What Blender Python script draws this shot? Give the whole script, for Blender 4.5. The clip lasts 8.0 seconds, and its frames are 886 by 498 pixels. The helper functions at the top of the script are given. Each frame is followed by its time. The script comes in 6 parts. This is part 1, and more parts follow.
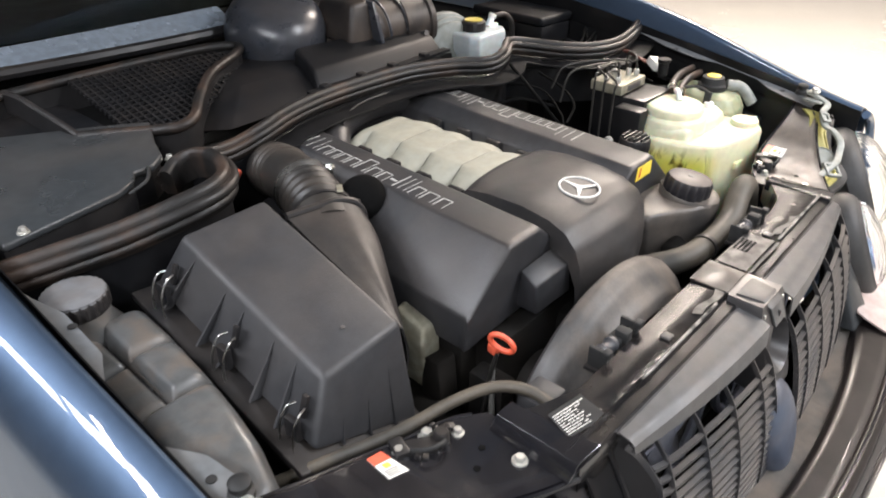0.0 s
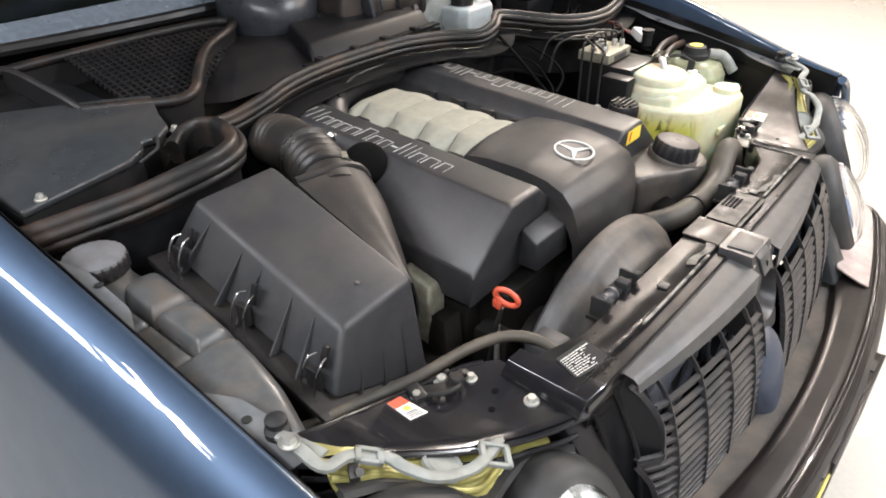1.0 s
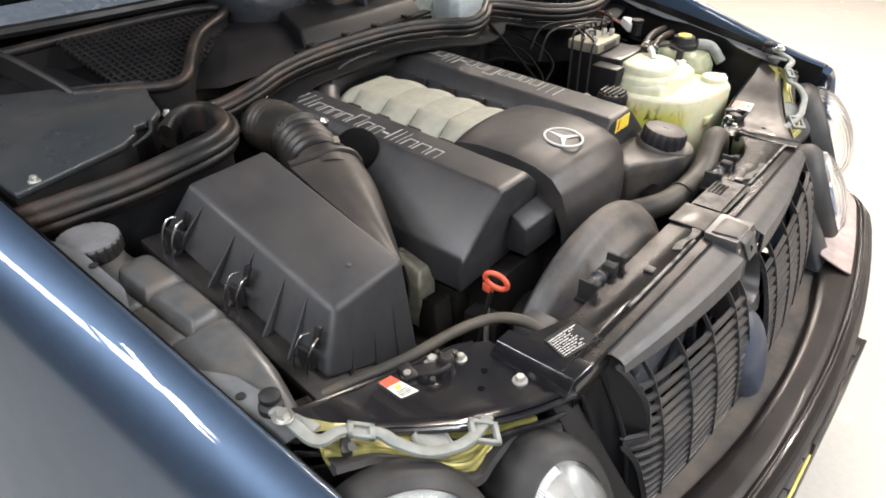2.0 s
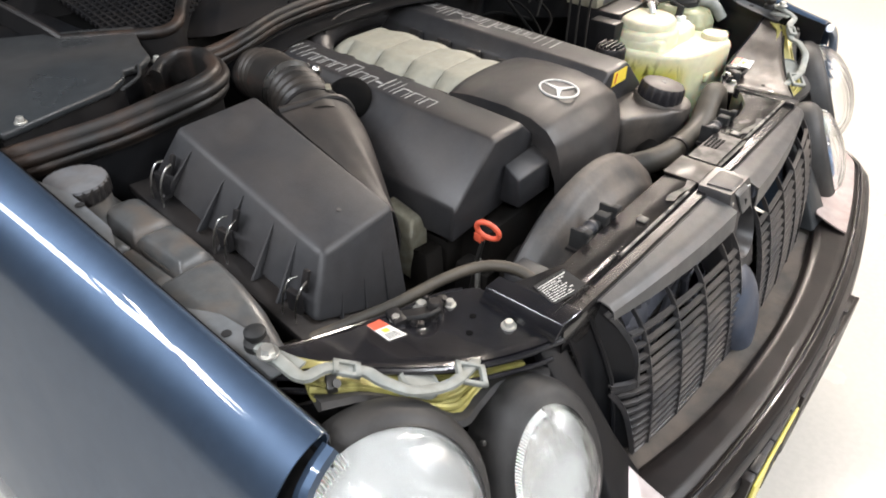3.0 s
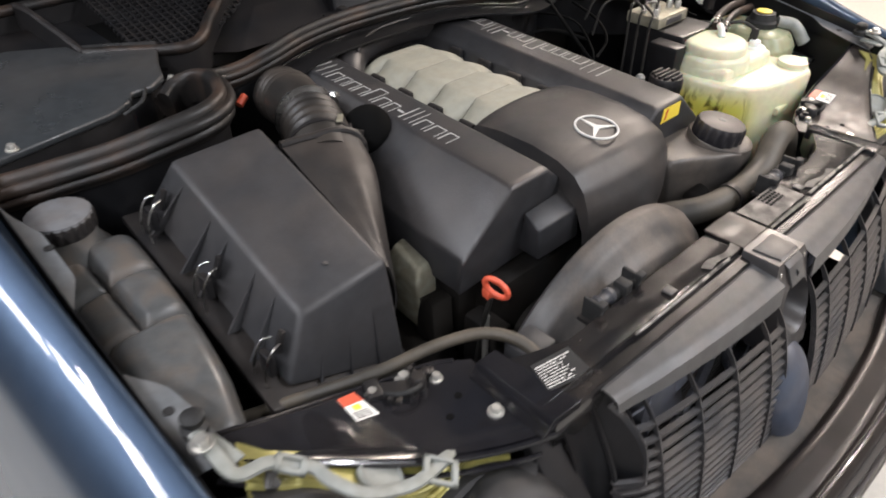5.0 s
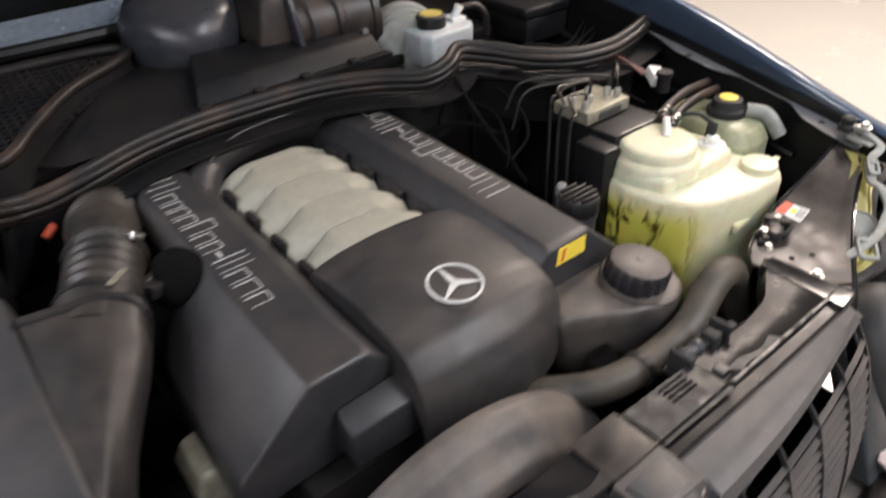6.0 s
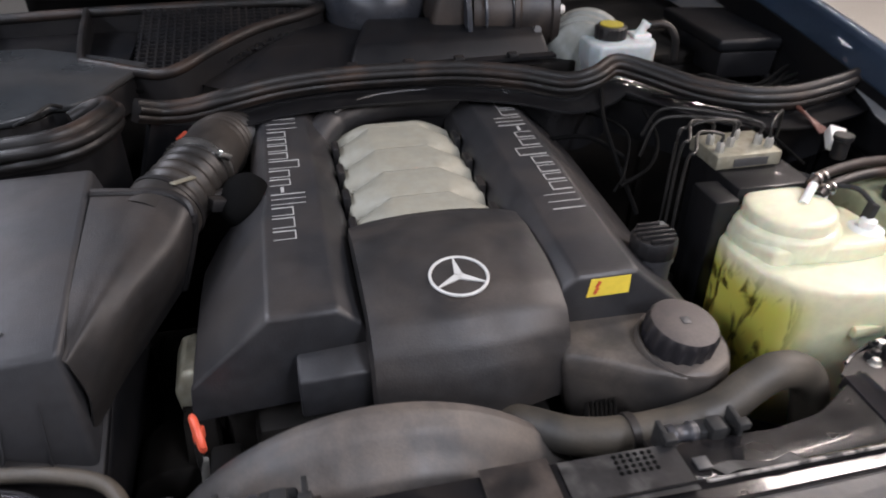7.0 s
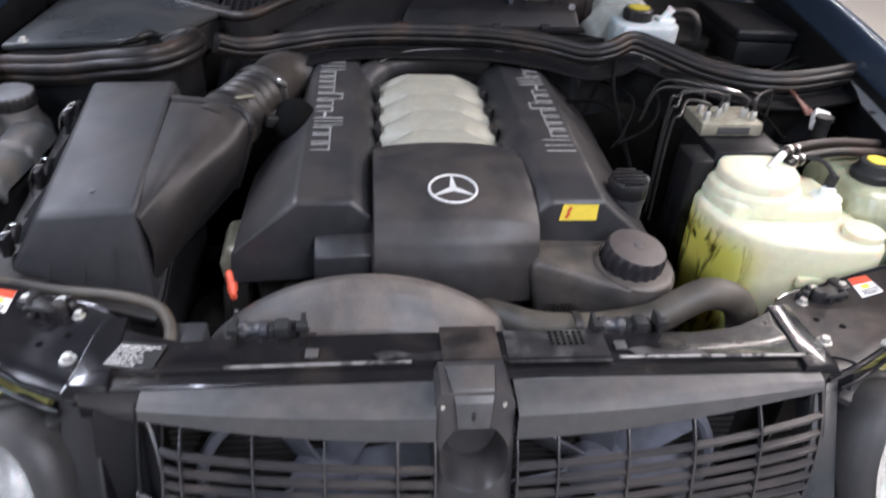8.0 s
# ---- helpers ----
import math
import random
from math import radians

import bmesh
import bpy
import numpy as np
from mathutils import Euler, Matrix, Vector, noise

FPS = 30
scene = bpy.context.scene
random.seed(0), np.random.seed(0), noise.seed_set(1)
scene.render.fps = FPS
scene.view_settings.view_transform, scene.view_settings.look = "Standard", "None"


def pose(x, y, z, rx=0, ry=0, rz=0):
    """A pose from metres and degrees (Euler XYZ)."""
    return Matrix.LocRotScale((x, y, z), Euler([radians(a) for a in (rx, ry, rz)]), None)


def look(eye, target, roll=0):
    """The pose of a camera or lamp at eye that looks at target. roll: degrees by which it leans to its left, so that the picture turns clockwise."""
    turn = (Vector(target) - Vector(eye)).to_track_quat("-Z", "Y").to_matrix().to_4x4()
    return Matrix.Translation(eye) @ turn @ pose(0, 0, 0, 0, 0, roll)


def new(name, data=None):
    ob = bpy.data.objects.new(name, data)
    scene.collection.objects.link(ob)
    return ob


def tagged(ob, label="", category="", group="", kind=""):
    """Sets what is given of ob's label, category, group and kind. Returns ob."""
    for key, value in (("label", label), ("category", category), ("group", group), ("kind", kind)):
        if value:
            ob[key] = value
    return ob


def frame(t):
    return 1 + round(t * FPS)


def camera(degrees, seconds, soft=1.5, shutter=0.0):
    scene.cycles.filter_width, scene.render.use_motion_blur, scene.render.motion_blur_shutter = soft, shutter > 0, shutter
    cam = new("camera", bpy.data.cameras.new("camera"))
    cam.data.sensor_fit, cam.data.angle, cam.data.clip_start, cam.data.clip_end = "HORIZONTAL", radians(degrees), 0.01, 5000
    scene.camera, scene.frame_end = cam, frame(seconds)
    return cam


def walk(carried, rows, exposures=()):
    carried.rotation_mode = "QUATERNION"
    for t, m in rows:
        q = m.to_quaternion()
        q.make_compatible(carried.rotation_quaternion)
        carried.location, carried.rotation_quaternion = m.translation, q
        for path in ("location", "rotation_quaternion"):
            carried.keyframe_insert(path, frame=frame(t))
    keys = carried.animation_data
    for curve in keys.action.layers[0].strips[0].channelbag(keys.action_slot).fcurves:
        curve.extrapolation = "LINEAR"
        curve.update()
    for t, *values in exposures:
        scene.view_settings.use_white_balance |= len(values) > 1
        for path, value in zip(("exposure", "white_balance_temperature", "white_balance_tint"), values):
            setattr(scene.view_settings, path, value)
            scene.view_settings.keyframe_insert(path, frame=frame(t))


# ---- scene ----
cam = camera(63.6, 8.0, soft=1.8, shutter=0.5)
PATH = [
    (0, (-1.0176, -0.3375, 1.4778), (-0.3843, 0.2341, 0.9562), -0.25),
    (0.5, (-1.0729, -0.3404, 1.4654), (-0.4316, 0.2149, 0.9360), -1.47),
    (1, (-1.0917, -0.3430, 1.4657), (-0.4455, 0.1980, 0.9274), -0.43),
    (2.5, (-1.1112, -0.3658, 1.4569), (-0.4630, 0.1524, 0.8988), 0.68),
    (3, (-1.1102, -0.3753, 1.4303), (-0.4773, 0.1364, 0.8493), 0.91),
    (3.5, (-1.1146, -0.3768, 1.4269), (-0.4942, 0.1394, 0.8365), 0.56),
    (4, (-1.1189, -0.3793, 1.4262), (-0.4954, 0.1488, 0.8498), 0.25),
    (4.2, (-1.1148, -0.3743, 1.4409), (-0.4841, 0.1549, 0.8733), 0.15),
    (5.3, (-0.8040, -0.3535, 1.4686), (-0.2863, 0.2398, 0.8522), -0.40),
    (5.5, (-0.7068, -0.3413, 1.4853), (-0.1990, 0.2492, 0.8580), -0.64),
    (5.7, (-0.6031, -0.3299, 1.4829), (-0.1080, 0.2772, 0.8613), -0.92),
    (6, (-0.4543, -0.3219, 1.4730), (0.0432, 0.3270, 0.8974), -2.91),
    (6.2, (-0.3720, -0.3243, 1.4640), (0.1105, 0.3545, 0.9105), -1.60),
    (6.5, (-0.2764, -0.3452, 1.4465), (0.0630, 0.4088, 0.8842), 0.05),
    (6.8, (-0.2106, -0.3985, 1.4264), (0.0285, 0.3938, 0.8651), 2.20),
    (7, (-0.1837, -0.4519, 1.4206), (0.0071, 0.3616, 0.8712), 0.44),
    (7.2, (-0.1698, -0.5160, 1.4229), (0.0080, 0.3147, 0.8954), 1.70),
    (7.5, (-0.1580, -0.6074, 1.4287), (0.0002, 0.1959, 0.8545), 1.08),
    (7.8, (-0.1382, -0.6661, 1.4304), (-0.0075, 0.1646, 0.8892), 2.95),
    (8, (-0.1213, -0.6937, 1.4305), (-0.0227, 0.1309, 0.8735), 3.24),
]
EXPOSURES = [(0, 0.61, 6700, 13), (2.3, 0.44, 6750, 12), (4.2, 0.40, 6650, 12), (5.3, 0.08, 6800, 16), (6.2, 0.0, 6750, 17), (7.0, -0.07, 6350, 18), (8.0, 0.30, 6050, 18)]
walk(cam, [(t, look(eye, target, roll)) for t, eye, target, roll in PATH], EXPOSURES)

# ---- world and lamps ----
world = bpy.data.worlds.new("room_air")
scene.world = world
world.use_nodes = True
world.node_tree.nodes["Background"].inputs[0].default_value = (0.9, 0.95, 1.0, 1)
world.node_tree.nodes["Background"].inputs[1].default_value = 0.015


def tube_lamp(x, y, z, length, watts, turn=0.0, colour=(0.95, 0.94, 1.0), width=0.06):
    """A fluorescent ceiling lamp: its light, in the opening of a fixture; turn: degrees from the car's long axis."""
    data = bpy.data.lights.new("tube_light", "AREA")
    data.shape, data.size, data.size_y, data.energy, data.color = "RECTANGLE", width, length, watts, colour
    ob = new("tube_light", data)
    ob.matrix_world = pose(x, y, z, 0, 0, turn)
    return ob


CEIL = 3.0
COOL, NEUTRAL, WARM = (0.87, 0.93, 1.0), (1.0, 0.96, 0.95), (1.0, 0.90, 0.80)
# Fender reflections place the first two; the rest are unseen, added for brightness.
LAMPS = [
    (-1.83, 0.82, 0.50, 17, 22, 0.26, COOL), (-2.26, 2.05, 1.90, 50, 14, 0.26, COOL), (-2.3, -1.1, 2.4, 78, 0, 0.08, COOL), (-2.3, -4.0, 2.4, 70, 0, 0.08, COOL),
    (1.0, -1.9, 2.4, 100, 0, 0.08, COOL), (3.6, 1.0, 3.4, 175, 90, 0.26, WARM), (3.6, 4.6, 3.0, 85, 0, 0.08, WARM), (3.0, -1.9, 2.4, 115, 0, 0.08, WARM),
]
for lx, ly, ll, lw, turn, wide, tone in LAMPS:
    tube_lamp(lx, ly, CEIL - 0.09, ll, lw, turn, tone, wide)

CROSS_LAMP = (-1.76, 0.74, 0.70, 10, 112)
tube_lamp(CROSS_LAMP[0], CROSS_LAMP[1], CEIL - 0.11, CROSS_LAMP[2], CROSS_LAMP[3], CROSS_LAMP[4])


# ---- materials ----
def mat(name, base, rough=0.5, metal=0.0, dust=None, dust_amount=0.0, grain=60.0, spread=0.15, bump=0.1, bump_scale=220.0,
        coat=0.0, coat_rough=0.035, up=0.0, rough_spread=0.12, sub=0.0, blotch=5.0, lo=0.3, hi=0.75, spec=0.5):
    """A procedural surface: base colour varied at two scales, dust in patches (more on upward faces by up), bump and uneven gloss."""
    m = bpy.data.materials.new(name)
    m.use_nodes = True
    nt = m.node_tree
    n, link = nt.nodes, nt.links.new
    b = n["Principled BSDF"]
    tc = n.new("ShaderNodeTexCoord")
    info = n.new("ShaderNodeObjectInfo")

    def noise_tex(scale, detail=4.0, distort=0.0):
        x = n.new("ShaderNodeTexNoise")
        x.inputs["Scale"].default_value, x.inputs["Detail"].default_value, x.inputs["Distortion"].default_value = scale, detail, distort
        link(tc.outputs["Object"], x.inputs["Vector"])
        return x.outputs["Fac"]

    def ramp(src, lo, hi):
        x = n.new("ShaderNodeMapRange")
        x.inputs["From Min"].default_value, x.inputs["From Max"].default_value = lo, hi
        x.interpolation_type = "SMOOTHSTEP"
        link(src, x.inputs["Value"])
        return x.outputs["Result"]

    def mixc(fac, a, c):
        x = n.new("ShaderNodeMix")
        x.data_type = "RGBA"
        link(fac, x.inputs[0])
        for sock, v in ((x.inputs[6], a), (x.inputs[7], c)):
            if isinstance(v, tuple):
                sock.default_value = (*v, 1)
            else:
                link(v, sock)
        return x.outputs[2]

    def math2(op, a, c):
        x = n.new("ShaderNodeMath")
        x.operation = op
        for sock, v in zip(x.inputs, (a, c)):
            if isinstance(v, (int, float)):
                sock.default_value = v
            else:
                link(v, sock)
        return x.outputs[0]

    fine, broad = noise_tex(grain, 5.0), noise_tex(blotch, 5.0, 0.6)
    dark = tuple(v * (1 - spread) for v in base)
    light = tuple(min(1.0, v * (1 + spread)) for v in base)
    col = mixc(ramp(fine, 0.3, 0.7), dark, light)
    col = mixc(math2("MULTIPLY", ramp(broad, 0.35, 0.75), 0.5), col, tuple(v * (1 - 0.8 * spread) for v in base))
    fac = None
    if dust:
        fac = math2("MULTIPLY", ramp(noise_tex(blotch * 1.7, 6.0, 0.4), lo, hi), dust_amount)
        if up:
            geo = n.new("ShaderNodeNewGeometry")
            sep = n.new("ShaderNodeSeparateXYZ")
            link(geo.outputs["Normal"], sep.inputs[0])
            fac = math2("MULTIPLY", fac, math2("ADD", 1 - up, math2("MULTIPLY", ramp(sep.outputs["Z"], 0.0, 0.9), up)))
        fac = math2("MULTIPLY", fac, math2("ADD", 0.82, math2("MULTIPLY", ramp(noise_tex(grain * 4, 3.0), 0.3, 0.7), 0.25)))
        col = mixc(fac, col, dust)
    link(col, b.inputs["Base Color"])
    b.inputs["Metallic"].default_value = metal
    b.inputs["Specular IOR Level"].default_value = spec
    r = math2("ADD", rough - rough_spread / 2, math2("MULTIPLY", ramp(noise_tex(blotch * 3, 5.0), 0.3, 0.7), rough_spread))
    if fac is not None:
        r = math2("ADD", r, math2("MULTIPLY", fac, 0.25))
    link(r, b.inputs["Roughness"])
    if coat:
        b.inputs["Coat Weight"].default_value, b.inputs["Coat Roughness"].default_value = coat, coat_rough
    if sub:
        b.inputs["Subsurface Weight"].default_value, b.inputs["Subsurface Scale"].default_value = sub, 0.02
    if bump:
        bp = n.new("ShaderNodeBump")
        bp.inputs["Strength"].default_value, bp.inputs["Distance"].default_value = bump, 0.001
        link(noise_tex(bump_scale, 4.0), bp.inputs["Height"])
        link(bp.outputs[0], b.inputs["Normal"])
    return m


DUST = (0.155, 0.120, 0.092)
M_COVER = mat("dusty_black_plastic", (0.0235, 0.0240, 0.0262), 0.39, dust=(0.150, 0.116, 0.090), dust_amount=0.24, up=0.6, bump=0.35, bump_scale=400, spread=0.15, blotch=5, rough_spread=0.12, lo=0.30, hi=0.85, spec=0.46)
M_CAP = mat("pale_grey_cap_plastic", (0.115, 0.12, 0.128), 0.5, dust=(0.13, 0.10, 0.075), dust_amount=0.3, blotch=18)
M_FILLER = mat("tan_dusted_black_plastic", (0.034, 0.032, 0.031), 0.42, dust=(0.19, 0.155, 0.125), dust_amount=0.66, up=0.35, bump=0.25, bump_scale=500, blotch=7)
M_HOSE2 = mat("tan_dusted_rubber", (0.028, 0.026, 0.022), 0.5, dust=(0.15, 0.120, 0.085), dust_amount=0.55, up=0.3, bump=0.2)
M_BOX = mat("grained_black_plastic", (0.026, 0.0268, 0.0295), 0.50, dust=DUST, dust_amount=0.12, up=0.6, bump=0.3, bump_scale=450, spread=0.12, blotch=6, rough_spread=0.12)
M_BLACK = mat("black_plastic", (0.010, 0.010, 0.011), 0.42, dust=DUST, dust_amount=0.15, up=0.7, spec=0.35)
M_DIRTY = mat("grimy_black_metal", (0.006, 0.0057, 0.0055), 0.6, dust=(0.035, 0.028, 0.021), dust_amount=0.3, spread=0.3, spec=0.2)
M_BAY = mat("bay_paint", (0.0045, 0.0048, 0.0058), 0.45, dust=(0.02, 0.016, 0.013), dust_amount=0.2, coat=0.2, spec=0.3)
# Dust, browned further so that the seals' warm light is in its colour.
M_RUBBER = mat("dusty_warm_lit_rubber", (0.0105, 0.0098, 0.0094), 0.45, dust=(0.18, 0.100, 0.062), dust_amount=0.24, up=0.4, bump=0.2, blotch=7, lo=0.42, hi=0.75, spec=0.38)
M_HOSE = mat("ribbed_rubber", (0.013, 0.0125, 0.012), 0.45, dust=DUST, dust_amount=0.24, up=0.5, bump=0.2)
M_PAINT = mat("dark_blue_car_paint", (0.054, 0.085, 0.136), 0.47, metal=0.8, coat=1.0, spread=0.05, bump=0.0, rough_spread=0.04)
M_SUPPORT = mat("black_painted_steel", (0.0085, 0.0080, 0.0085), 0.22, dust=(0.085, 0.066, 0.052), dust_amount=0.20, coat=0.35, coat_rough=0.05, bump=0.02, blotch=9, grain=70, lo=0.45, hi=0.75, spec=0.4, rough_spread=0.08)
M_LIP = mat("grey_plastic_trim", (0.050, 0.0508, 0.0525), 0.42, dust=(0.14, 0.110, 0.086), dust_amount=0.30, up=0.6, bump=0.25, bump_scale=380, blotch=9)
M_GRILLE = mat("dusty_grille_plastic", (0.024, 0.0245, 0.027), 0.36, dust=(0.17, 0.13, 0.10), dust_amount=0.30, up=0.55, blotch=7, spec=0.55)
M_BUMPER = mat("black_bumper_paint", (0.0075, 0.0060, 0.0058), 0.38, dust=(0.060, 0.044, 0.038), dust_amount=0.20, coat=0.10, coat_rough=0.06, blotch=7, bump=0.05, spec=0.25)
M_SLEEVE = mat("weathered_black_rubber", (0.020, 0.0200, 0.0205), 0.55, dust=(0.10, 0.085, 0.07), dust_amount=0.2, blotch=9)
M_LEDGE = mat("tan_dusty_plastic", (0.05, 0.045, 0.04), 0.6, dust=(0.17, 0.13, 0.10), dust_amount=0.5, blotch=11)
M_TUBE2 = mat("dull_fin_metal", (0.045, 0.045, 0.046), 0.6, metal=0.3, dust=(0.06, 0.045, 0.035), dust_amount=0.5)
M_OILCAP = mat("dust_topped_black_plastic", (0.012, 0.012, 0.015), 0.36, dust=(0.115, 0.094, 0.082), dust_amount=0.7, up=0.95, lo=0.1, hi=0.6, blotch=9)
M_DOME = mat("slate_blue_plastic", (0.030, 0.034, 0.042), 0.3, dust=(0.09, 0.07, 0.055), dust_amount=0.25, up=0.4, blotch=9)
M_BARREL = mat("brown_dusted_duct_plastic", (0.017, 0.0150, 0.0145), 0.38, dust=(0.13, 0.095, 0.072), dust_amount=0.32, blotch=8, spec=0.4)
M_FLAP = mat("slate_flap_plastic", (0.050, 0.062, 0.088), 0.45, dust=(0.13, 0.10, 0.08), dust_amount=0.4, up=0.4, blotch=9)
M_SHOULDER = mat("brown_filmed_black_plastic", (0.018, 0.0172, 0.0172), 0.44, dust=(0.125, 0.092, 0.070), dust_amount=0.20, up=0.75, blotch=7, bump=0.3, bump_scale=420, spec=0.42)
M_SHROUD = mat("dust_topped_grey_plastic", (0.040, 0.040, 0.041), 0.45, dust=(0.19, 0.150, 0.118), dust_amount=0.62, up=0.8, blotch=7, bump=0.25, bump_scale=420)
M_CAPFACE = mat("olive_yellow_cap_face", (0.36, 0.30, 0.03), 0.5, spread=0.1)
# Almost no reflection: the shade inside the cup and holes is in this colour.
M_CUP = mat("matt_black_cup", (0.003, 0.003, 0.003), 0.85, bump=0.05, spec=0.08)
# Pale blue here is the strip's lamp reflection, put into the base colour.
M_SCUTTLE = mat("scuttle_trim_with_lamp_sheen", (0.34, 0.40, 0.47), 0.25, metal=0.5, coat=0.3, bump=0.05)
M_PAD = mat("grey_felt_pad", (0.13, 0.13, 0.135), 0.95, bump=0.5, bump_scale=200, spread=0.2)
M_DUCT = mat("blue_black_plastic", (0.0058, 0.0064, 0.0078), 0.46, dust=(0.055, 0.040, 0.030), dust_amount=0.16, up=0.5, spec=0.24)
# Worn speckled paint; also carries the painted lamp glare on the crossmember.
M_WORN_GLARE = mat("speckled_worn_and_glare_paint", (0.014, 0.0135, 0.014), 0.47, dust=(0.15, 0.145, 0.135), dust_amount=0.45, bump=0.06, blotch=16, grain=150, lo=0.42, hi=0.75, spec=0.36, rough_spread=0.24)
M_COVER2 = mat("brown_dusted_black_plastic", (0.0225, 0.0222, 0.0230), 0.42, dust=(0.150, 0.118, 0.094), dust_amount=0.30, up=0.5, bump=0.35, bump_scale=400, spread=0.15, blotch=6, rough_spread=0.14, lo=0.28, hi=0.85, spec=0.43)
M_BOTTLE = mat("dusty_grey_plastic", (0.070, 0.073, 0.074), 0.36, dust=(0.125, 0.092, 0.066), dust_amount=0.5, lo=0.40, hi=0.7, blotch=12, bump=0.2, bump_scale=300)
M_OLDTANK = mat("olive_aged_polythene", (0.30, 0.31, 0.20), 0.32, sub=0.2, spread=0.12, bump=0.1, blotch=9)
M_DECK = mat("dust_filmed_black_paint", (0.010, 0.0095, 0.0095), 0.40, dust=(0.14, 0.105, 0.085), dust_amount=0.32, bump=0.05, blotch=12, rough_spread=0.22, spec=0.4)
M_PRINT = mat("dulled_silver_print", (0.40, 0.40, 0.385), 0.45, metal=0.1, bump=0.0, spread=0.1)
M_FLUID = mat("cloudy_reservoir_plastic", (0.42, 0.46, 0.47), 0.35, sub=0.2, spread=0.08, bump=0.05)
M_GLOSS = mat("glossy_black_paint", (0.008, 0.008, 0.010), 0.17, dust=(0.075, 0.060, 0.050), dust_amount=0.07, coat=0.5, coat_rough=0.03, bump=0.015, blotch=10, rough_spread=0.05)
M_MAG = mat("cast_magnesium", (0.285, 0.28, 0.232), 0.55, metal=0.1, dust=(0.33, 0.29, 0.21), dust_amount=0.3, bump=0.5, bump_scale=350, blotch=22, spread=0.08)
M_FAN = mat("pale_blue_grey_plastic", (0.14, 0.15, 0.185), 0.5, dust=(0.10, 0.085, 0.07), dust_amount=0.35)
M_ALU = mat("cast_aluminium", (0.26, 0.265, 0.255), 0.5, metal=0.4, dust=(0.12, 0.10, 0.08), dust_amount=0.5, bump=0.4, blotch=14)
M_STEEL = mat("bright_steel", (0.62, 0.61, 0.58), 0.28, metal=1.0, bump=0.05)
M_ZINC = mat("zinc_bolt", (0.55, 0.54, 0.5), 0.42, metal=0.8, bump=0.2)
# Worn paint edge whose pale colour also holds the highlight line.
M_EDGE = mat("worn_edge_with_highlight", (0.27, 0.255, 0.24), 0.4, metal=0.4, dust=(0.02, 0.019, 0.019), dust_amount=0.95, blotch=30, lo=0.42, hi=0.6)
M_SILVER = mat("silver_print", (0.56, 0.56, 0.54), 0.45, metal=0.1, bump=0.0, spread=0.08)
M_RED = mat("red_plastic", (0.64, 0.10, 0.05), 0.4, bump=0.1)
M_YELLOW = mat("yellow_sticker", (0.84, 0.63, 0.07), 0.45, bump=0.0, spread=0.08)
M_FLANGE = mat("grey_primed_steel", (0.10, 0.108, 0.115), 0.45, dust=(0.13, 0.11, 0.09), dust_amount=0.3, blotch=14)
M_PLATE = mat("pale_yellow_plate", (0.70, 0.60, 0.13), 0.4, bump=0.0, spread=0.06)
M_WHITE = mat("white_sticker", (0.75, 0.74, 0.7), 0.5, bump=0.0, spread=0.06)
M_WHITEPL = mat("white_plastic", (0.72, 0.73, 0.70), 0.45, sub=0.2, spread=0.06)
M_INK = mat("black_ink", (0.02, 0.02, 0.02), 0.6, bump=0.0, spec=0.3)
M_OLIVE = mat("yellow_chromate_steel", (0.34, 0.31, 0.09), 0.32, metal=0.25, dust=(0.12, 0.1, 0.06), dust_amount=0.4, blotch=12)
M_CORNER = mat("pale_pinkish_panel", (0.36, 0.30, 0.285), 0.42, dust=(0.20, 0.11, 0.07), dust_amount=0.4, coat=0.1, spread=0.12, blotch=12)
M_GREYPL = mat("light_grey_plastic", (0.24, 0.255, 0.24), 0.5, dust=(0.17, 0.155, 0.11), dust_amount=0.45, blotch=16)
M_ECU = mat("blue_grey_lid", (0.028, 0.032, 0.035), 0.3, dust=DUST, dust_amount=0.15, blotch=3)
M_BEIGE = mat("pale_alloy", (0.33, 0.315, 0.245), 0.45, metal=0.4, dust=(0.16, 0.13, 0.08), dust_amount=0.55, blotch=26, bump=0.3)
M_TUBE = mat("brake_line", (0.040, 0.038, 0.035), 0.4, metal=0.5)
M_COPPER = mat("reddish_wire", (0.13, 0.045, 0.03), 0.5)
M_FLOOR = mat("cream_epoxy_floor", (0.46, 0.445, 0.41), 0.22, spread=0.04, bump=0.05, bump_scale=30, blotch=0.6)
M_WALL = mat("grey_wall_paint", (0.42, 0.42, 0.425), 0.7, spread=0.04, bump=0.1, blotch=0.8)
M_CEIL = mat("grey_ceiling_paint", (0.10, 0.10, 0.105), 0.8, spread=0.04, bump=0.1, blotch=0.8)
M_REFLECT = mat("lamp_reflector", (0.36, 0.36, 0.345), 0.42, metal=0.4, bump=0.0, spread=0.05, blotch=14)


